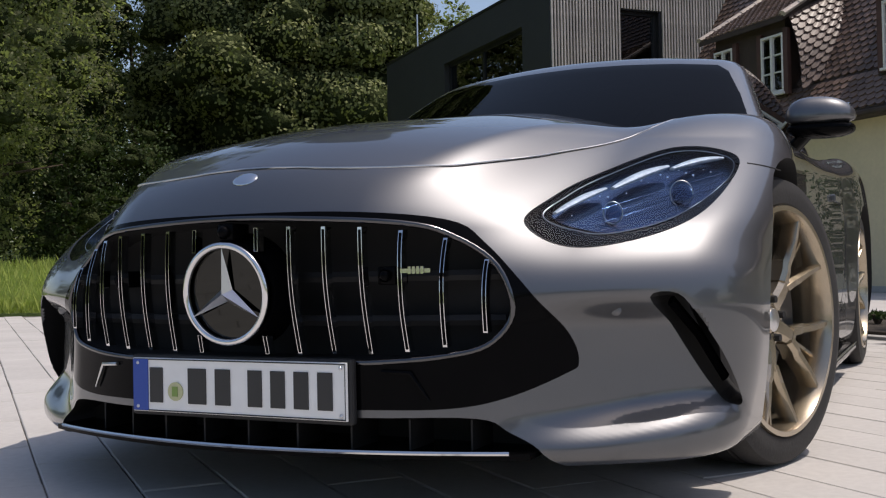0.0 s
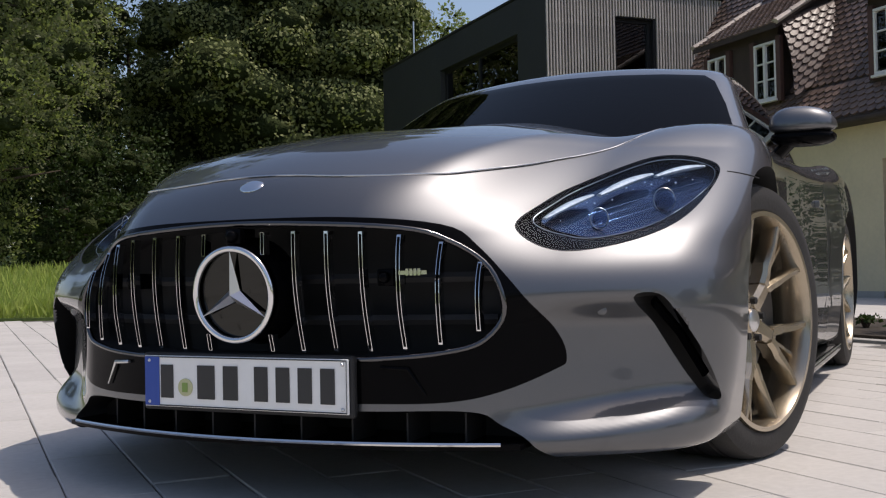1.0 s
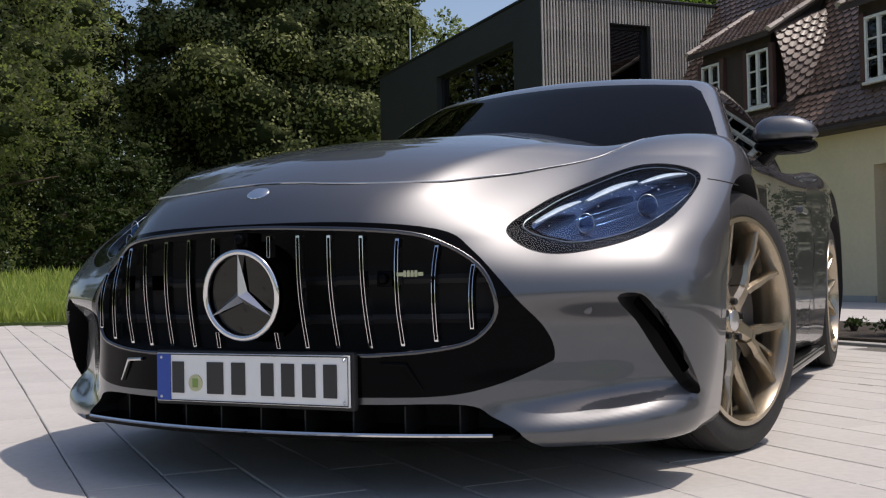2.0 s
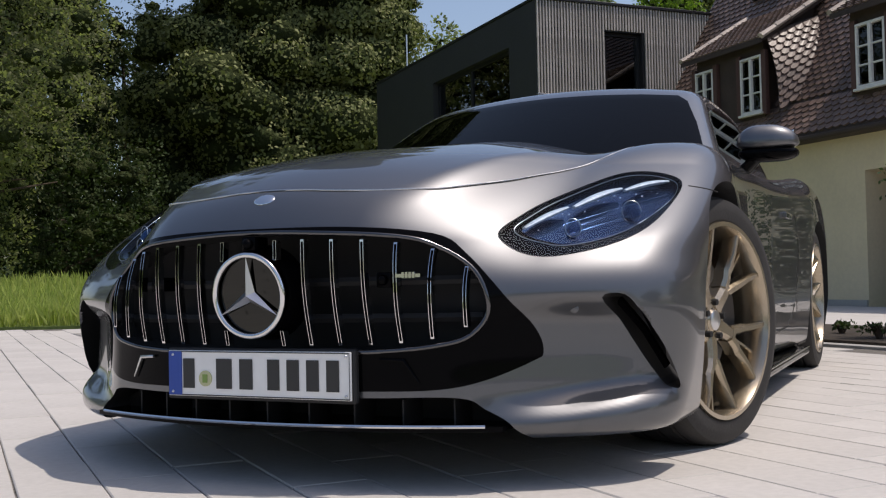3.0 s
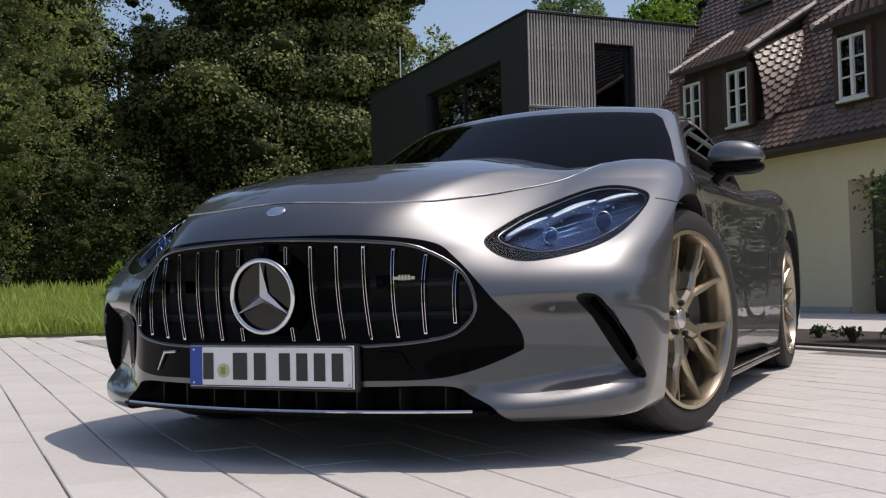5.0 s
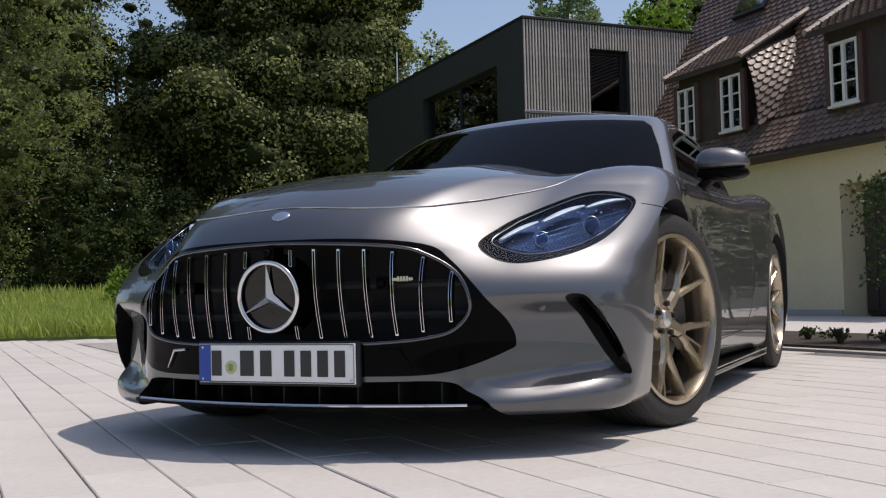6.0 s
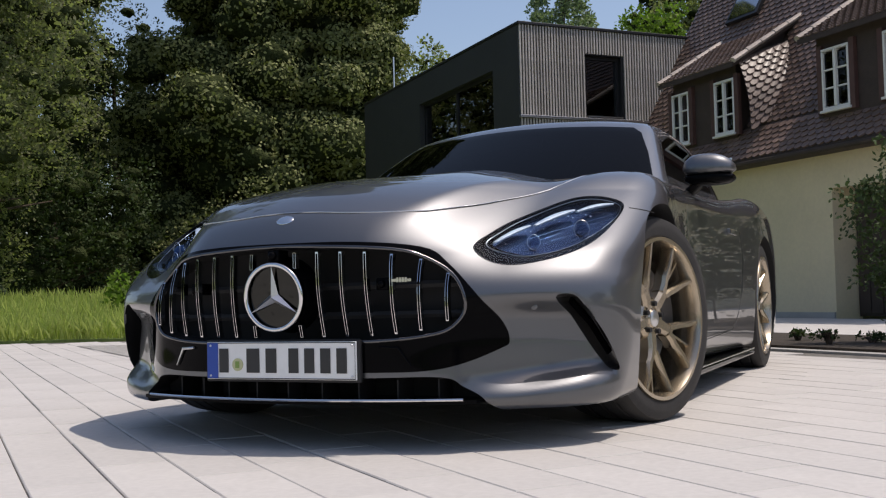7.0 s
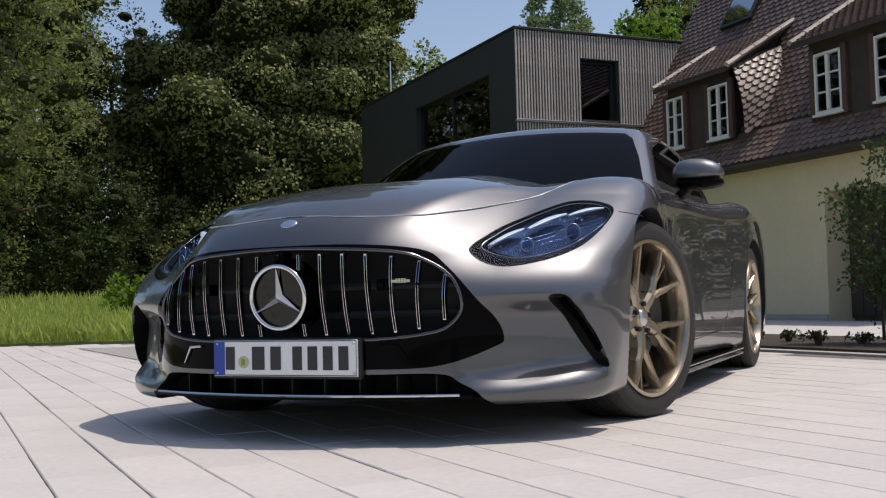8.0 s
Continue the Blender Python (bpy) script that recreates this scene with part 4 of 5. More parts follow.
def build_headlight(s):
    lamp = shell_piece("headlight", rounded(LIGHT), -0.2, 0.92, LENS, side=s, label="almond-shaped headlight with clear lens, tinted blue for reflected sky")
    # keep only the outer skin of the lens
    bm = bmesh.new()
    bm.from_mesh(lamp.data)
    gone = [f for f in bm.faces if f.material_index == 1]
    bmesh.ops.delete(bm, geom=gone, context="FACES")
    bm.to_mesh(lamp.data)
    bm.free()

    def on_lamp(x, z, d=0.0):
        return Vector((s * x, nose_y(x, z) + d, z))
    ol = [Vector(p) for p in rounded(LIGHT)]
    mid = sum(ol, Vector((0, 0))) / len(ol)
    # black border band under the lens edge
    bd = bmesh.new()
    n = len(ol)
    low_side = [max(0.0, min(1.0, (mid.y + 0.25 * (p.x - mid.x) - p.y) / 0.08)) for p in ol]
    r0 = [bd.verts.new(on_lamp(*(p + (mid - p) * 0.012), 0.006)) for p in ol]
    r1 = []
    for p, w in zip(ol, low_side):
        q = p + (mid - p) * (0.075 + 0.15 * w)
        r1.append(bd.verts.new(on_lamp(q.x, q.y, 0.026)))
    r2 = []
    for p, w in zip(ol, low_side):
        q = p + (mid - p) * (0.10 + 0.16 * w)
        r2.append(bd.verts.new(on_lamp(q.x, q.y, 0.07)))
    for i in range(n):
        j = (i + 1) % n
        bd.faces.new((r0[i], r0[j], r1[j], r1[i]))
        bd.faces.new((r1[i], r1[j], r2[j], r2[i]))
    part("bezel", bd, GLOSS_BLACK, lamp, "gloss black bezel", smooth=40)
    bowl = bmesh.new()
    rings = []
    for f, d in ((0.11, 0.07), (0.4, 0.085), (0.7, 0.09), (1.0, 0.09)):
        rings.append([bowl.verts.new(on_lamp(*(p + (mid - p) * min(f, 0.995)), d)) for p in ol])
    for a, b in zip(rings, rings[1:]):
        for i in range(n):
            j = (i + 1) % n
            bowl.faces.new((a[i], a[j], b[j], b[i]))
    part("bowl", bowl, LIGHT_BLUE, lamp, "dark blue reflective housing, some of its blue standing for reflected sky", smooth=50)
    # three light strips along the upper edge
    for (xa, za), (xb, zb), w in (((0.590, 0.612), (0.655, 0.668), 0.013), ((0.668, 0.668), (0.752, 0.722), 0.016), ((0.762, 0.716), (0.852, 0.744), 0.015)):
        st = bmesh.new()
        pts = [on_lamp(xa + (xb - xa) * t, za + (zb - za) * t + 0.006 * math.sin(math.pi * t), 0.036) for t in np.linspace(0, 1, 11)]
        tube(st, pts, [w * max(0.2, math.sin(math.pi * (0.10 + 0.8 * t)) ** 0.7) for t in np.linspace(0, 1, 11)], 10, flat=0.5)
        part("light_strip", st, CLEAR, lamp, "frosted white light strip", smooth=60)
    # thin trim round the inner edge and fins of the housing
    tr = bmesh.new()
    tube(tr, [on_lamp(*(p + (mid - p) * (0.085 + 0.15 * w)), 0.030) for p, w in zip(ol, low_side)], 0.0009, 6, closed=True)
    part("lamp_trim", tr, SATIN, lamp, smooth=60)
    # tiny chrome beads added between the strips to give sparkle
    rng = random.Random(4)
    for k in range(16):
        t = (k + 0.5) / 16
        x, z = 0.60 + 0.25 * t, 0.612 + 0.118 * t + 0.018 * math.sin(math.pi * t) - rng.choice((0.0, 0.012, 0.022))
        bead = bmesh.new()
        bmesh.ops.create_icosphere(bead, subdivisions=1, radius=rng.uniform(0.0016, 0.0034), matrix=Matrix.Translation(on_lamp(x, z, 0.026)))
        part("bead", bead, CHROME, lamp)
    # step and ribs of the housing
    for k in range(3):
        rib = bmesh.new()
        tube(rib, [on_lamp(0.66 + 0.20 * t, 0.585 + 0.018 * k + 0.085 * t, 0.060) for t in np.linspace(0, 1, 9)], 0.0013, 6)
        part("housing_rib", rib, LIGHT_BLUE, lamp, smooth=60)
    # projector lenses
    for x, z, r in ((0.690, 0.612, 0.019), (0.800, 0.655, 0.024)):
        p = bmesh.new()
        c = on_lamp(x, z, 0.055)
        bmesh.ops.create_uvsphere(p, u_segments=20, v_segments=12, radius=r, matrix=Matrix.Translation(c) @ Matrix.Rotation(radians(-35), 4, "X") @ Matrix.Diagonal((1, 0.25, 1, 1)))
        part("projector", p, LIGHT_BLUE, lamp, smooth=60)
        rg = bmesh.new()
        tube(rg, [c + Vector((s * (r + 0.004) * math.cos(a) * 0.8, -0.012 + 0.4 * r * math.cos(a), (r + 0.004) * math.sin(a))) for a in np.linspace(0, 2 * math.pi, 25)[:-1]], 0.0012, 6, closed=True)
        part("projector_ring", rg, SATIN, lamp, smooth=60)


def strip_on(points, width, mat, name, lift=0.0015, label=""):
    """A narrow band of seam lying on the skin."""
    bm = bmesh.new()
    tube(bm, points, width, 6)
    return part(name, bm, mat, car, label, smooth=60)


def build_details():
    # bonnet seam
    for s in (1, -1):
        xs = [(0.0, 0.074), (0.10, 0.076), (0.202, 0.084), (0.318, 0.115), (0.396, 0.165), (0.452, 0.241), (0.514, 0.359), (0.562, 0.473), (0.630, 0.640), (0.685, 0.80), (0.72, 1.02), (0.737, 1.3), (0.74, 1.6)]
        cur = [Vector(p) for p in xs]
        pts = []
        for i in range(len(cur) - 1):
            p0, p1, p2, p3 = cur[max(i - 1, 0)], cur[i], cur[i + 1], cur[min(i + 2, len(cur) - 1)]
            for k in range(6):
                t = k / 6
                q = 0.5 * ((2 * p1) + (p2 - p0) * t + (2 * p0 - 5 * p1 + 4 * p2 - p3) * t * t + (3 * p1 - p0 - 3 * p2 + p3) * t ** 3)
                pts.append((s * q.x, q.y, top_z(q.x, q.y) - 0.0012))
        strip_on(pts, 0.0020, DARK, "bonnet_seam")
        # satin bead added beside the seam to draw its highlight
        strip_on([(x + s * 0.0042 * (abs(x) > 0.25), y - 0.0042 * (abs(x) <= 0.25), z + 0.0006) for x, y, z in pts], 0.0022, SATIN, "bonnet_edge", label="added satin bead drawing the highlight along the shut-line")
        # seam from the lamp to the wheel arch
        strip_on([(s * side_x(y, z), y, z) for y, z in zip(np.linspace(0.70, 0.80, 6), np.linspace(0.728, 0.715, 6))], 0.0018, DARK, "wing_seam")
        # door seams, sill and handle
        strip_on([(s * side_x(y, z), y, z) for y, z in ((1.62, 0.86), (1.60, 0.70), (1.60, 0.5), (1.64, 0.3), (1.70, 0.22))], 0.0022, DARK, "door_seam")
        strip_on([(s * side_x(y, z), y, z) for y, z in ((2.92, 0.90), (2.98, 0.75), (3.00, 0.60), (2.95, 0.45), (2.85, 0.32), (2.75, 0.25), (1.70, 0.22))], 0.0022, DARK, "door_seam")
        sill = bmesh.new()
        box(sill, 0.78 if s > 0 else -0.935, 0.935 if s > 0 else -0.78, 1.38, 3.20, 0.10, 0.135, bevel=0.012)
        part("side_skirt", sill, GLOSS_BLACK, car, "gloss black side skirt")
        ln = bmesh.new()
        tube(ln, [(s * 0.935, 1.40, 0.135), (s * 0.938, 2.3, 0.137), (s * 0.935, 3.18, 0.135)], 0.0035, 6)
        part("skirt_trim", ln, CHROME, car, "thin chrome skirt trim")
        h = bmesh.new()
        y, z = 2.78, 0.745
        box(h, s * side_x(y, z) - 0.012, s * side_x(y, z) + 0.012, y - 0.10, y + 0.10, z - 0.014, z + 0.014, bevel=0.006)
        part("door_handle", h, PAINT, car, "flush silver door handle")
        # wing badge
        w = bmesh.new()
        y, z = 1.48, 0.60
        box(w, s * side_x(y, z) - 0.004, s * side_x(y, z) + 0.006, y - 0.06, y + 0.06, z - 0.008, z + 0.008, bevel=0.003)
        part("wing_badge", w, CHROME, car)
        # parking sensor
        p = bmesh.new()
        c = (s * 0.73, nose_y(0.73, 0.415) + 0.002, 0.415)
        bmesh.ops.create_uvsphere(p, u_segments=16, v_segments=6, radius=0.012, matrix=Matrix.Translation(c) @ Matrix.Diagonal((1, 0.3, 1, 1)))
        part("parking_sensor", p, PAINT, car, smooth=60)
        # fin inside the side vent
        f = bmesh.new()
        tube(f, [(s * x, nose_y(x, z) + 0.03, z) for x, z in ((0.822, 0.432), (0.856, 0.362), (0.900, 0.268))], 0.006, 6, flat=2.0)
        part("vent_fin", f, GLOSS_BLACK, car)


def build_cabin():
    roof = solid_of(cabin_field, (2.3, 3.6, 1.0), 160, 60, 40, 20, "roof", TWO, car)
    shape = [(-0.752, 0.86), (-0.752, 0.93), (-0.673, 1.085), (-0.598, 1.205), (-0.550, 1.24), (-0.40, 1.255), (-0.2, 1.266), (0, 1.270), (0.2, 1.266), (0.40, 1.255), (0.550, 1.24), (0.598, 1.205), (0.673, 1.085), (0.752, 0.93), (0.752, 0.86)]
    combine(roof, cutter(shape, 1.0, 2.75), "DIFFERENCE")
    side_win = [(1.93, 0.965), (2.30, 1.165), (2.62, 1.235), (2.95, 1.225), (3.25, 1.15), (3.42, 1.03), (3.30, 0.975), (2.6, 0.955)]
    for s in (1, -1):
        bm = bmesh.new()
        prism(bm, [(y, z) for y, z in side_win], s * 0.5, s * 1.0, axis=0, mat_index=1)
        combine(roof, part("cutter", bm, TWO), "DIFFERENCE")
    roof.data.polygons.foreach_set("use_smooth", [True] * len(roof.data.polygons))
    roof.data.set_sharp_from_angle(angle=radians(35))
    roof["label"] = "silver roof and pillars"

    def pane(name, cut, mat, label):
        g = solid_of(cabin_field, (2.3, 3.6, 1.0), 160, 60, 40, 20, name, [mat, DARK], car)
        combine(g, cut, "INTERSECT")
        bm = bmesh.new()
        bm.from_mesh(g.data)
        bmesh.ops.delete(bm, geom=[f for f in bm.faces if f.material_index == 1], context="FACES")
        bm.to_mesh(g.data)
        bm.free()
        g.data.polygons.foreach_set("use_smooth", [True] * len(g.data.polygons))
        g["label"] = label
    pane("windscreen", cutter(shape, 1.0, 2.75), SCREEN, "dark tinted windscreen")
    for s in (1, -1):
        bm = bmesh.new()
        prism(bm, [(y, z) for y, z in side_win], s * 0.5, s * 1.0, axis=0, mat_index=1)
        pane("side_window", part("cutter", bm, TWO), SIDE_GLASS, "dark tinted side window")
    # cabin inside
    d = bmesh.new()
    prism(d, [(1.75, 0.80), (2.25, 0.80), (2.25, 0.93), (2.10, 0.965), (1.85, 0.95)], -0.66, 0.66, axis=0)
    part("dashboard", d, SEAT, car, "dark dashboard")
    for x in (-0.36, 0.36):
        b = bmesh.new()
        box(b, x - 0.23, x + 0.23, 2.75, 2.92, 0.80, 1.06, bevel=0.05)
        box(b, x - 0.12, x + 0.12, 2.80, 2.92, 1.05, 1.20, bevel=0.04)
        part("seat", b, SEAT, car, "dark leather seat")
    w = bmesh.new()
    tube(w, [(0.36 + 0.18 * math.cos(a), 2.32 + 0.06 * math.sin(a), 0.98 + 0.17 * math.sin(a)) for a in np.linspace(0, 2 * math.pi, 33)[:-1]], 0.014, 8, closed=True)
    part("steering_wheel", w, SEAT, car)
    m = bmesh.new()
    box(m, -0.11, 0.11, 2.16, 2.19, 1.17, 1.23, bevel=0.012)
    part("rear_view_mirror", m, MATT_BLACK, car)
    # wipers
    for x in (-0.5, 0.15):
        b = bmesh.new()
        tube(b, [(x + t * 0.5, nose_y(x + t * 0.5, 0.925 + 0.02 * t, cabin_field, 1.2, 2.6) - 0.012, 0.925 + 0.02 * t) for t in np.linspace(0, 1, 8)], 0.008, 6)
        part("wiper", b, MATT_BLACK, car)


def build_mirror(s):
    m = empty("door_mirror")
    m.parent = car
    m["label"] = "silver door mirror with a black foot"
    cap = bmesh.new()
    bmesh.ops.create_uvsphere(cap, u_segments=32, v_segments=20, radius=1.0)
    for v in cap.verts:
        x, y, z = v.co
        k = 0.80 + 0.20 * (1 - x) / 2 * 1.2
        zz = z * (0.078 if z > 0 else 0.034) * k
        v.co = (s * (0.925 + 0.115 * math.copysign(abs(x) ** 0.8, x)), 2.10 + 0.075 * math.copysign(abs(y) ** 0.75, y) + 0.02 * x, 0.995 + zz)
    bmesh.ops.recalc_face_normals(cap, faces=cap.faces)
    part("cap", cap, PAINT, m, smooth=60)
    low = bmesh.new()
    bmesh.ops.create_uvsphere(low, u_segments=28, v_segments=14, radius=1.0)
    for v in low.verts:
        x, y, z = v.co
        v.co = (s * (0.925 + 0.112 * math.copysign(abs(x) ** 0.7, x)), 2.105 + 0.072 * math.copysign(abs(y) ** 0.75, y) + 0.02 * x, 0.955 + z * 0.032)
    bmesh.ops.recalc_face_normals(low, faces=low.faces)
    part("lower_shell", low, GLOSS_BLACK, m, "gloss black lower shell", smooth=60)
    arm = bmesh.new()
    tube(arm, [(s * 0.79, 2.14, 0.875), (s * 0.83, 2.13, 0.90), (s * 0.88, 2.12, 0.945)], [0.062, 0.048, 0.042], 10, flat=0.45)
    part("foot", arm, GLOSS_BLACK, m, "gloss black mirror foot", smooth=50)
    gl = bmesh.new()
    box(gl, s * 0.925 - 0.09, s * 0.925 + 0.09, 2.168, 2.174, 0.94, 1.05, bevel=0.002)
    part("mirror_glass", gl, CHROME, m)


def build_wheel():
    """One wheel about the x axis, outer face to +x at 0."""
    w = empty("wheel")
    w["label"] = "bronze forged alloy wheel with low black tyre"
    R, rim = 0.357, 0.279
    ty = bmesh.new()
    prof = [(-0.012, rim), (-0.001, rim + 0.010), (0.003, rim + 0.035), (0.001, R - 0.030), (-0.006, R - 0.010), (-0.030, R), (-0.055, R + 0.001), (-0.058, R - 0.007), (-0.066, R - 0.007), (-0.069, R + 0.001), (-0.115, R + 0.002), (-0.118, R - 0.007), (-0.128, R - 0.007), (-0.131, R + 0.002),
            (-0.18, R + 0.002), (-0.183, R - 0.007), (-0.193, R - 0.007), (-0.196, R + 0.002), (-0.24, R), (-0.275, R - 0.012), (-0.290, R - 0.04), (-0.280, rim)]
    lathe(ty, prof, 96)
    part("tyre", ty, RUBBER, w, "low-profile black tyre", smooth=35)
    rb = bmesh.new()
    lathe(rb, [(-0.002, rim + 0.006), (0.004, rim + 0.004), (0.004, rim - 0.008), (-0.012, rim - 0.016), (-0.05, rim - 0.022), (-0.27, rim - 0.025), (-0.27, rim + 0.004)], 96)
    part("rim", rb, BRONZE, w, "bronze rim", smooth=35)
    # ten forked spokes growing from five roots
    for k in range(5):
        sp = bmesh.new()
        base = radians(72 * k + 48)

        def spot(r, a, x):
            return Vector((x, r * math.cos(a), r * math.sin(a)))

        def arm(r0, a0, w0, x0, r1, a1, w1, x1, depth=0.030):
            vs = []
            for r, a, wd, x in ((r0, a0, w0, x0), ((r0 + r1) / 2, (a0 + a1) / 2, (w0 + w1) / 2 * 0.95, (x0 + x1) / 2 + 0.002), (r1, a1, w1, x1)):
                da = wd / r / 2
                vs.append([sp.verts.new(spot(r, a - da * 0.55, x)), sp.verts.new(spot(r, a + da * 0.55, x)), sp.verts.new(spot(r, a + da, x - 0.012)), sp.verts.new(spot(r, a + da * 0.8, x - depth)), sp.verts.new(spot(r, a - da * 0.8, x - depth)), sp.verts.new(spot(r, a - da, x - 0.012))])
            for p, q in zip(vs, vs[1:]):
                for i in range(6):
                    sp.faces.new((p[i], p[(i + 1) % 6], q[(i + 1) % 6], q[i]))
            sp.faces.new(vs[0][::-1])
            sp.faces.new(vs[-1])
        arm(0.040, base, 0.060, -0.040, 0.128, base, 0.044, -0.030, 0.050)
        for sgn in (-1, 1):
            arm(0.112, base + sgn * radians(5), 0.033, -0.030, 0.165, base + sgn * radians(13), 0.030, -0.024, 0.046)
            arm(0.158, base + sgn * radians(12.2), 0.030, -0.024, rim - 0.008, base + sgn * radians(19.5), 0.019, -0.006, 0.044)
        arm(0.118, base, 0.020, -0.052, rim - 0.012, base, 0.013, -0.036, 0.040)
        bmesh.ops.recalc_face_normals(sp, faces=sp.faces)
        part("spoke", sp, BRONZE, w, "forked bronze spoke", smooth=30)
    hb = bmesh.new()
    lathe(hb, [(-0.036, 0.0005), (-0.036, 0.030), (-0.042, 0.036), (-0.044, 0.066), (-0.056, 0.076), (-0.10, 0.078), (-0.10, 0.0005)], 48, closed=False)
    part("hub", hb, BRONZE, w, smooth=30)
    cp = bmesh.new()
    lathe(cp, [(-0.028, 0.0005), (-0.029, 0.020), (-0.034, 0.029), (-0.04, 0.030)], 32, closed=False)
    part("centre_cap", cp, SATIN, w, "silver centre cap", smooth=40)
    for k in range(5):
        a = radians(72 * k + 48 + 36)
        bt = bmesh.new()
        bmesh.ops.create_cone(bt, cap_ends=True, segments=12, radius1=0.010, radius2=0.009, depth=0.03, matrix=Matrix.Translation((-0.045, 0.052 * math.cos(a), 0.052 * math.sin(a))) @ Matrix.Rotation(radians(90), 4, "Y"))
        part("wheel_bolt", bt, DARK, w)
    ds = bmesh.new()
    lathe(ds, [(-0.105, 0.07), (-0.105, 0.205), (-0.137, 0.205), (-0.137, 0.07)], 64)
    part("brake_disc", ds, STEEL, w, "grey steel brake disc", smooth=30)
    cl = bmesh.new()
    pts = []
    for a in np.linspace(radians(-28), radians(28), 9):
        pts.append((0.215 * math.cos(a), 0.215 * math.sin(a)))
    for a in np.linspace(radians(28), radians(-28), 9):
        pts.append((0.135 * math.cos(a), 0.135 * math.sin(a)))
    prism(cl, pts, -0.155, -0.080, axis=0)
    part("brake_caliper", cl, CALIPER, w, "dark brake caliper")
    return w


def build_wheels():
    w = build_wheel()
    w.parent = car
    first = Matrix.Translation((0.955, 0.945, 0.357)) @ Matrix.Rotation(radians(-16), 4, "Z")
    w.matrix_basis = first
    copy_thing(w, Matrix.Translation((0.935, 3.644, 0.357)) @ Matrix.Rotation(radians(20), 4, "X"))
    copy_thing(w, Matrix.Translation((-0.935, 3.644, 0.357)) @ Matrix.Rotation(radians(180), 4, "Z"))
    copy_thing(w, Matrix.Translation((-0.955, 0.945, 0.357)) @ Matrix.Rotation(radians(180 - 14), 4, "Z"))


build_body()
build_front()
for side in (1, -1):
    build_headlight(side)
    build_mirror(side)
build_cabin()
build_details()
build_wheels()
# ---- trees and plants ----
def leaves(rng, centres, radii, per, size, squash=0.8, shell=0.45, lying=0.0):
    """Small leaf blades scattered through clumps, more of them at the outside."""
    n = len(centres) * per
    c = np.repeat(centres, per, 0)
    r = np.repeat(radii, per)
    d = rng.normal(size=(n, 3))
    d /= np.linalg.norm(d, axis=1)[:, None]
    rad = r * (shell + (1 - shell) * rng.random(n) ** 0.5)
    p = c + d * rad[:, None] * np.array([1, 1, squash])
    a = d * 0.7 + rng.normal(size=(n, 3)) * 0.6
    a[:, 2] += 0.15
    if lying:
        # blades lie over the tuft, tips turned out and a little up
        a = np.cross(d, rng.normal(size=(n, 3))) + d * 0.35 + rng.normal(size=(n, 3)) * (1 - lying)
    a /= np.linalg.norm(a, axis=1)[:, None]
    b = np.cross(a, (d * 1.6 + rng.normal(size=(n, 3)) * 0.45) if lying else rng.normal(size=(n, 3)))
    b /= np.linalg.norm(b, axis=1)[:, None] + 1e-9
    ln = size * rng.uniform(0.6, 1.4, n)
    q0, q1 = p, p + a * ln[:, None]
    m = (q0 + q1) / 2
    w = b * (ln * 0.30)[:, None]
    return np.stack([q0, m + w, q1, m - w], 1).reshape(-1, 3)


def foliage(name, verts, mat, parent):
    me = bpy.data.meshes.new(name)
    n = len(verts)
    me.vertices.add(n)
    me.vertices.foreach_set("co", verts.astype(np.float32).ravel())
    me.loops.add(n)
    me.loops.foreach_set("vertex_index", np.arange(n, dtype=np.int32))
    me.polygons.add(n // 4)
    me.polygons.foreach_set("loop_start", np.arange(0, n, 4, dtype=np.int32))
    me.update(calc_edges=True)
    return link_mesh(name, me, mat, parent)


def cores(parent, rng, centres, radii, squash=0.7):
    """A rough dark lump under each tuft's leaves, its colour standing for inner shade."""
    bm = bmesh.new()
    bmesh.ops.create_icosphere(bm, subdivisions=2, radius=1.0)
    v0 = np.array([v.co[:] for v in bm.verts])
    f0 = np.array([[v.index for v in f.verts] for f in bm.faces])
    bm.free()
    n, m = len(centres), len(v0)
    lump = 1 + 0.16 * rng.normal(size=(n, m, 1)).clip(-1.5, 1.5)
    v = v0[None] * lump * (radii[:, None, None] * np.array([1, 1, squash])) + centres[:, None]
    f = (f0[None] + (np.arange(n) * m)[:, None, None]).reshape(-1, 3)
    ob = from_arrays("inner_growth", v.reshape(-1, 3), f, CORE_SHADE, parent, smooth=180)
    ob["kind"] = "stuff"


def trunk(parent, base, top, r0, r1, rng, limbs=14, reach=2.0, mat=None):
    bm = bmesh.new()
    base, top = Vector(base), Vector(top)
    pts = [base.lerp(top, t) + Vector((rng.normal() * r0 * 0.3, rng.normal() * r0 * 0.3, 0)) * (t > 0) for t in np.linspace(0, 1, 8)]
    tube(bm, pts, [r0 + (r1 - r0) * t for t in np.linspace(0, 1, 8)], 10)
    for k in range(limbs):
        t = rng.uniform(0.15, 0.95)
        p = base.lerp(top, t)
        a = rng.uniform(0, 2 * math.pi)
        ln = reach * (1.1 - 0.8 * t) * rng.uniform(0.6, 1.1)
        e = p + Vector((math.cos(a) * ln, math.sin(a) * ln, ln * rng.uniform(0.0, 0.4)))
        tube(bm, [p, p.lerp(e, 0.5) + Vector((0, 0, 0.1)), e], [r0 * 0.3 * (1 - 0.6 * t), r0 * 0.2 * (1 - 0.6 * t), r0 * 0.06], 6)
    part("trunk", bm, mat or BARK, parent)


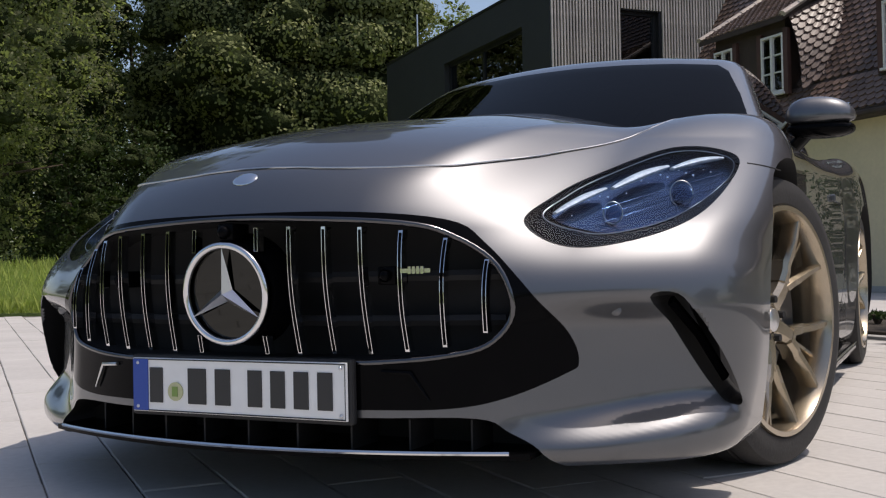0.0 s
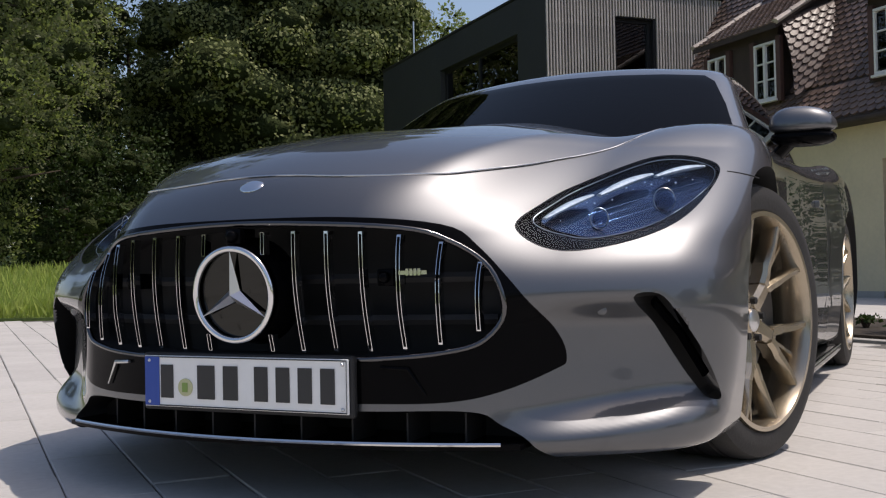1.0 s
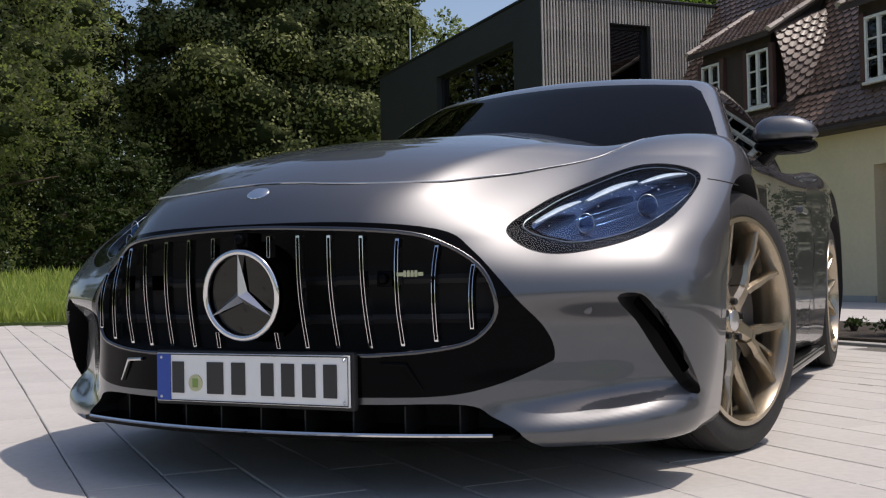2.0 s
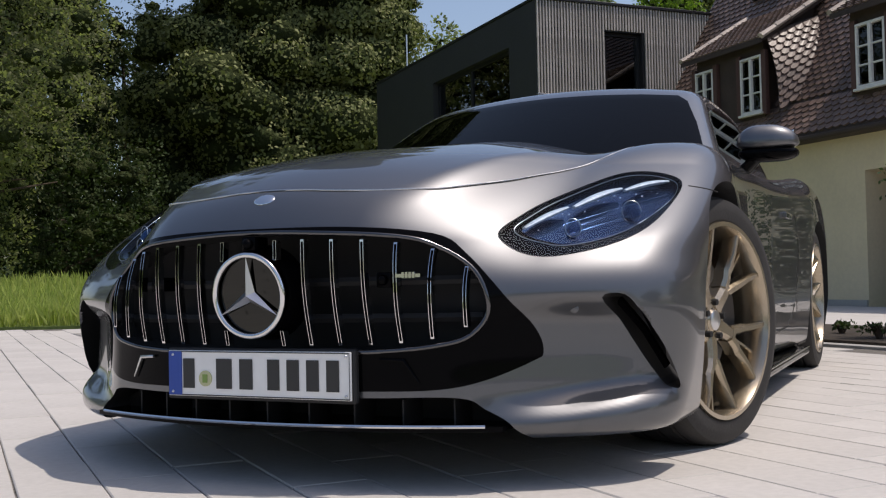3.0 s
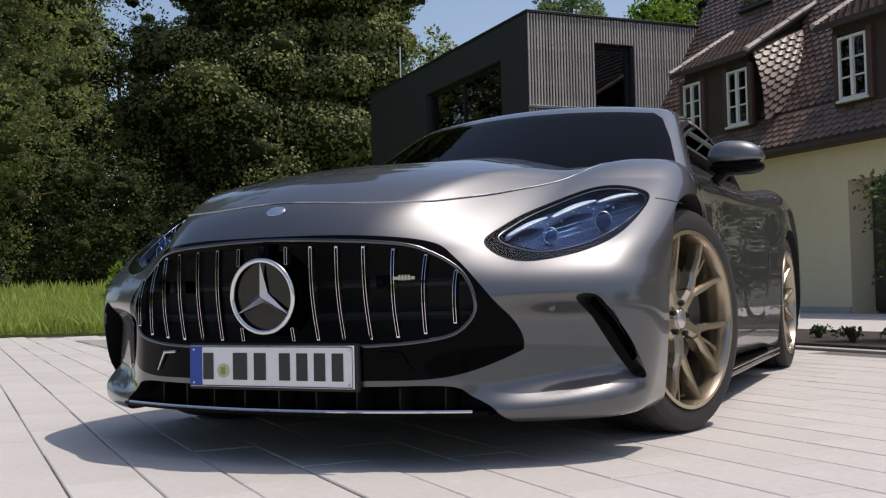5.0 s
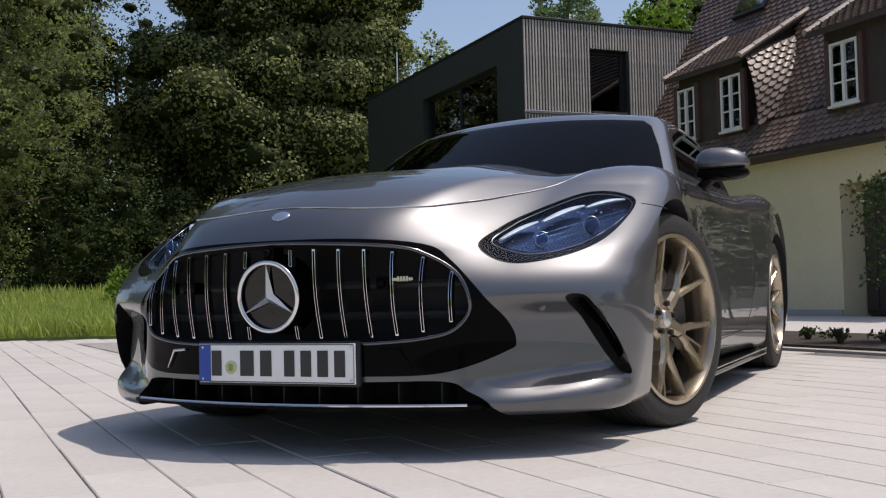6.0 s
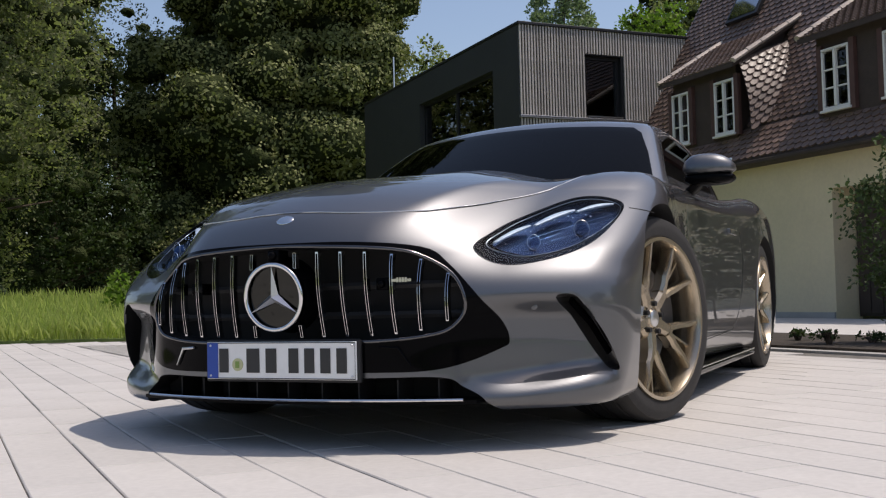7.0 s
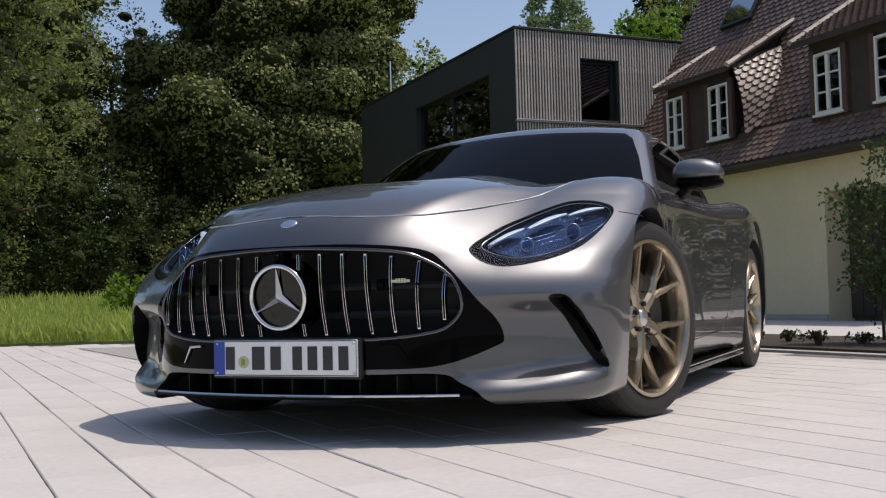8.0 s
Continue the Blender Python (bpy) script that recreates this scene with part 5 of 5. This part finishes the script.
def conifer(label, at, height, spread, mat, seed, clumps=520, per=70, size=0.16, clump_r=0.62, low=0.6, name="conifer", puffs=False):
    rng = np.random.default_rng(seed)
    t = tagged(empty(name), label, "tree")
    trunk(t, (0, 0, 0), (0, 0, height * 0.96), 0.45, 0.05, rng, 26, spread * 0.8)
    f = rng.random(clumps) ** 1.25
    h = low + f * (height - low)
    a = rng.uniform(0, 2 * np.pi, clumps)
    env = spread * (np.clip(1.02 - f, 0, 1) ** 0.62) * (0.9 + 0.14 * np.sin(a * 5 + 9 * f))
    rr = env * (0.45 + 0.55 * rng.random(clumps) ** 0.35)
    c = np.stack([np.cos(a) * rr, np.sin(a) * rr, h - 0.12 * rr + rng.normal(0, 0.15, clumps)], 1)
    rad = clump_r * rng.uniform(0.55, 1.25, clumps) * (0.55 + 0.6 * (1 - f))
    if puffs:
        # rounded tufts on the outside, dark lumps within stand for the crown's shade
        rr = env * (0.62 + 0.38 * rng.random(clumps) ** 0.8)
        c = np.stack([np.cos(a) * rr, np.sin(a) * rr, h - 0.10 * rr], 1)
        small = c[:, None] + rng.normal(size=(clumps, 5, 3)) * np.array([0.45, 0.45, 0.30]) * rad[:, None, None]
        verts = np.concatenate([leaves(rng, c, rad, per, size, 0.7, 0.84, 0.7), leaves(rng, small.reshape(-1, 3), np.repeat(rad * 0.55, 5), per // 4, size, 0.8, 0.8, 0.7)])
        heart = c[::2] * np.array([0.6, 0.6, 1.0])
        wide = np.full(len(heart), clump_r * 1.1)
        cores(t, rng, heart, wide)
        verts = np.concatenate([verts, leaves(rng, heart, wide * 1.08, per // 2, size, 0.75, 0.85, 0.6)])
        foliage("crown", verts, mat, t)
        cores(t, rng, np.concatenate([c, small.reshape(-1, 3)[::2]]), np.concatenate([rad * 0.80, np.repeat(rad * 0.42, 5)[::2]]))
    else:
        foliage("crown", leaves(rng, c, rad, per, size), mat, t)
    t.location = at
    return t


GROUPS = {"young_tree": "young trees in the bed", "park_tree": "trees round the drive"}


def broadleaf(label, at, height, spread, mat, seed, clumps=320, per=80, size=0.16, low=1.5, clump_r=0.7, name="tree", trunk_r=0.25, thin=1.0):
    rng = np.random.default_rng(seed)
    t = tagged(empty(name), label, "tree", group=GROUPS.get(name, ""))
    trunk(t, (0, 0, 0), (0, 0, height * 0.85), trunk_r, trunk_r * 0.2, rng, 18, spread * 0.8)
    d = rng.normal(size=(clumps, 3))
    d /= np.linalg.norm(d, axis=1)[:, None]
    r = 0.35 + 0.65 * rng.random(clumps) ** 0.4
    lump = 1 + 0.22 * np.sin(3.1 * d[:, 0] * 2 + seed) + 0.18 * np.sin(4.3 * d[:, 2] * 2 + 1.7 * seed)
    mid = (height + low) / 2
    c = d * (r * lump)[:, None] * np.array([spread, spread, (height - low) / 2]) + np.array([0, 0, mid])
    rad = clump_r * rng.uniform(0.5, 1.2, clumps)
    foliage("crown", leaves(rng, c, rad, per, size), mat, t)
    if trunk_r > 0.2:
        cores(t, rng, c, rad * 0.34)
    t.location = at
    return t


def shrub(label, at, height, spread, mat, seed, clumps=40, per=60, size=0.07, name="shrub"):
    rng = np.random.default_rng(seed)
    t = tagged(empty(name), label, "shrub", group="plants in the bed" if name == "bed_plant" else "")
    bm = bmesh.new()
    for k in range(7):
        a = rng.uniform(0, 2 * math.pi)
        tube(bm, [(0, 0, -0.02), (math.cos(a) * spread * 0.3, math.sin(a) * spread * 0.3, height * 0.5), (math.cos(a) * spread * 0.6, math.sin(a) * spread * 0.6, height * 0.9)], [0.015, 0.01, 0.004], 5)
    part("stem", bm, BARK, t)
    c = rng.normal(size=(clumps, 3)) * np.array([spread * 0.45, spread * 0.45, height * 0.24]) + np.array([0, 0, height * 0.55])
    c[:, 2] = np.clip(c[:, 2], 0.05, height)
    foliage("leaf_mass", leaves(rng, c, spread * 0.28 * rng.uniform(0.5, 1.2, clumps), per, size), mat, t)["kind"] = "stuff"
    t.location = at
    return t


conifer("huge dark green sequoia with bushy rounded tufts", (-18.2, 27.9, 0), 23.0, 6.3, LEAF_SEQUOIA, 11, clumps=330, per=620, size=0.13, clump_r=1.15, low=0.8, puffs=True)
broadleaf("tall broadleaf tree with dense dull green foliage at the meadow's edge", (-17.5, 12.8, 0), 15.0, 3.6, LEAF_BROAD, 21, clumps=460, per=180, size=0.09, low=0.4)
broadleaf("tall airy broadleaf tree standing behind the lawn", (-24.0, 19.5, 0), 17.0, 3.6, LEAF_BROAD, 22, clumps=420, per=160, size=0.10, low=2.0)
# LEAF_DARK puts the shade on the broadleaf trees behind the lawn into colour
broadleaf("broadleaf tree by the sequoia, its shade put into dark leaves", (-27.2, 29.6, 0), 11.4, 3.6, LEAF_DARK, 23, clumps=380, per=130, size=0.12, low=0.3)
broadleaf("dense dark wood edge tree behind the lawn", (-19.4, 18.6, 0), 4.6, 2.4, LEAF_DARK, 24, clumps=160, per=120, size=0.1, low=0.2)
broadleaf("dense dark wood edge tree behind the lawn", (-16.0, 22.6, 0), 3.4, 2.2, LEAF_SEQUOIA, 25, clumps=120, per=140, size=0.09, low=0.2)
broadleaf("far broadleaf tree standing in the wood", (-27.0, 20.0, 0), 16.0, 4.5, LEAF_BROAD, 26, clumps=380, per=70, size=0.2, low=0.5)
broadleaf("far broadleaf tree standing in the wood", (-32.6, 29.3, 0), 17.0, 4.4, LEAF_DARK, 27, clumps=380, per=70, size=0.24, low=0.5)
shrub("bright green young shrub at the lawn's far edge", (-9.75, 10.6, 0.14), 0.75, 0.42, LEAF_BRIGHT, 31, clumps=34, per=60, size=0.09)
conifer("light grey-green cedar top showing behind the annex roof", (-12.1, 40.7, 0), 15.3, 2.6, LEAF_CEDAR, 41, clumps=170, per=70, size=0.16, clump_r=0.38, low=9.0)
broadleaf("bright green treetop behind the annex roof", (-7.4, 37.4, 0), 11.4, 1.25, LEAF_BRIGHT, 42, clumps=90, per=70, size=0.16, low=8.0, clump_r=0.5)
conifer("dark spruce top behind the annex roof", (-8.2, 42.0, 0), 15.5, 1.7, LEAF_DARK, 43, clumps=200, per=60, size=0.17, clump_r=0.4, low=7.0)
broadleaf("dark treetop behind the house roof", (-6.2, 41.0, 0), 14.0, 2.2, LEAF_BROAD, 44, clumps=130, per=70, size=0.18, low=8.0, clump_r=0.6)
broadleaf("far thin treetop behind the annex", (-17.6, 38.6, 0), 11.6, 1.3, LEAF_BROAD, 45, clumps=50, per=50, size=0.16, low=7.5, clump_r=0.4)
# young trees and low plants in the bed before the house
for k, (x, h, seed) in enumerate(((1.58, 1.38, 51), (1.92, 1.55, 52), (2.5, 1.5, 53))):
    broadleaf("slender young tree with small dark leaves in the bed", (x, 5.92 - 0.55 * (x - 1.5), 0.05), h, 0.25, LEAF_DARK, seed, clumps=95, per=26, size=0.040, low=0.25, clump_r=0.13, name="young_tree", trunk_r=0.014)
for k in range(9):
    x = 0.55 + 0.29 * k
    shrub("low dark ground-cover plant in the bed", (x, 6.30 - 0.72 * (x - 0.5) + 0.25 * math.sin(k * 2.3), 0.04), 0.04 + 0.025 * (k % 3), 0.10, LEAF_DARK, 60 + k, clumps=7, per=22, size=0.03, name="bed_plant")
# unseen trees added round the drive, for the car to reflect
for k, (x, y, h, sp) in enumerate(((26, -24, 8, 5), (10, -36, 9, 5), (-10, -38, 8, 5), (-26, -28, 9, 5), (-34, -9, 9, 5), (-30, 5, 11, 5), (36, -6, 8, 5), (30, 10, 10, 5), (20, 24, 12, 5))):
    broadleaf("unseen broadleaf tree added round the drive for reflections", (x, y, 0), h, sp, LEAF_BROAD if k % 2 else LEAF_DARK, 80 + k, clumps=160, per=80, size=0.28, low=0.4, clump_r=1.3, name="park_tree")


# ---- bed, kerb, path and pavers ----
def build_bed():
    bm = bmesh.new()
    box(bm, -9.0, 7.0, 4.62, 6.2, -0.1, 0.03)
    tagged(local(part("flower_bed", bm, SOIL)), "dark soil bed along the house front", "flower bed", kind="structure")
    bm = bmesh.new()
    box(bm, -9.1, 7.0, 4.50, 4.61, -0.1, 0.012, bevel=0.004)
    tagged(local(part("kerb", bm, STONE)), "low grey stone kerb edging the bed", "kerb", kind="structure")
    bm = bmesh.new()
    box(bm, -13.5, 7.0, 6.22, 10.55, -0.1, 0.0)
    tagged(local(part("path", bm, PAVER)), "pale paved path before the house wall", "path", kind="structure")


def paver_mesh(length, width=0.1955, h=0.06):
    bm = bmesh.new()
    b = 0.003
    lo = [bm.verts.new((x, y, -h)) for x, y in ((0, 0), (width, 0), (width, length), (0, length))]
    up = [bm.verts.new((x, y, -b)) for x, y in ((0, 0), (width, 0), (width, length), (0, length))]
    top = [bm.verts.new((x, y, 0)) for x, y in ((b, b), (width - b, b), (width - b, length - b), (b, length - b))]
    bm.faces.new(top)
    for i in range(4):
        j = (i + 1) % 4
        bm.faces.new((lo[i], lo[j], up[j], up[i]))
        bm.faces.new((up[i], up[j], top[j], top[i]))
    return bm


def build_pavers():
    pave = tagged(local(empty("pavement"), COURSE), "long pale concrete pavers with dark open joints", "pavement", kind="structure")
    rng = np.random.default_rng(9)
    length = 0.5965
    bm = paver_mesh(length)
    me = bpy.data.meshes.new("paver")
    bm.to_mesh(me)
    bm.free()
    me.materials.append(PAVER)
    v0 = np.array([v.co[:] for v in me.vertices])
    f0 = [tuple(p.vertices) for p in me.polygons]
    spots = []
    for i in range(-45, 46):
        shift = (i % 3) * 0.2 + 0.07 * math.sin(i * 1.7)
        for j in range(-18, 19):
            x, y = -0.540 + 0.2 * i + 0.003, j * 0.6 + shift
            w = COURSE @ Vector((x + 0.1, y + 0.3, 0))
            q = YARD.inverted() @ w
            if lawn_side(w.x, w.y) > -0.32 or q.y > 4.28 or q.y < -8.8 or abs(q.x) > 13:
                continue
            spots.append((x, y, (w.xy - Vector((0.2, 0.4))).length))
    spots.sort(key=lambda s: s[2])
    verts, faces = [], []
    for k, (x, y, _) in enumerate(spots):
        dz = rng.normal(0, 0.0009)
        dx = rng.normal(0, 0.0008)
        if k < 300:
            o = new("paver", me)
            o.parent = pave
            o.location = (x + dx, y, dz)
        else:
            off = len(verts)
            verts.extend(v0 + np.array([x + dx, y, dz]))
            faces.extend(tuple(a + off for a in f) for f in f0)
    rest = from_arrays("outer_pavers", verts, faces, PAVER, pave)
    rest["kind"] = "stuff"


build_bed()
build_pavers()
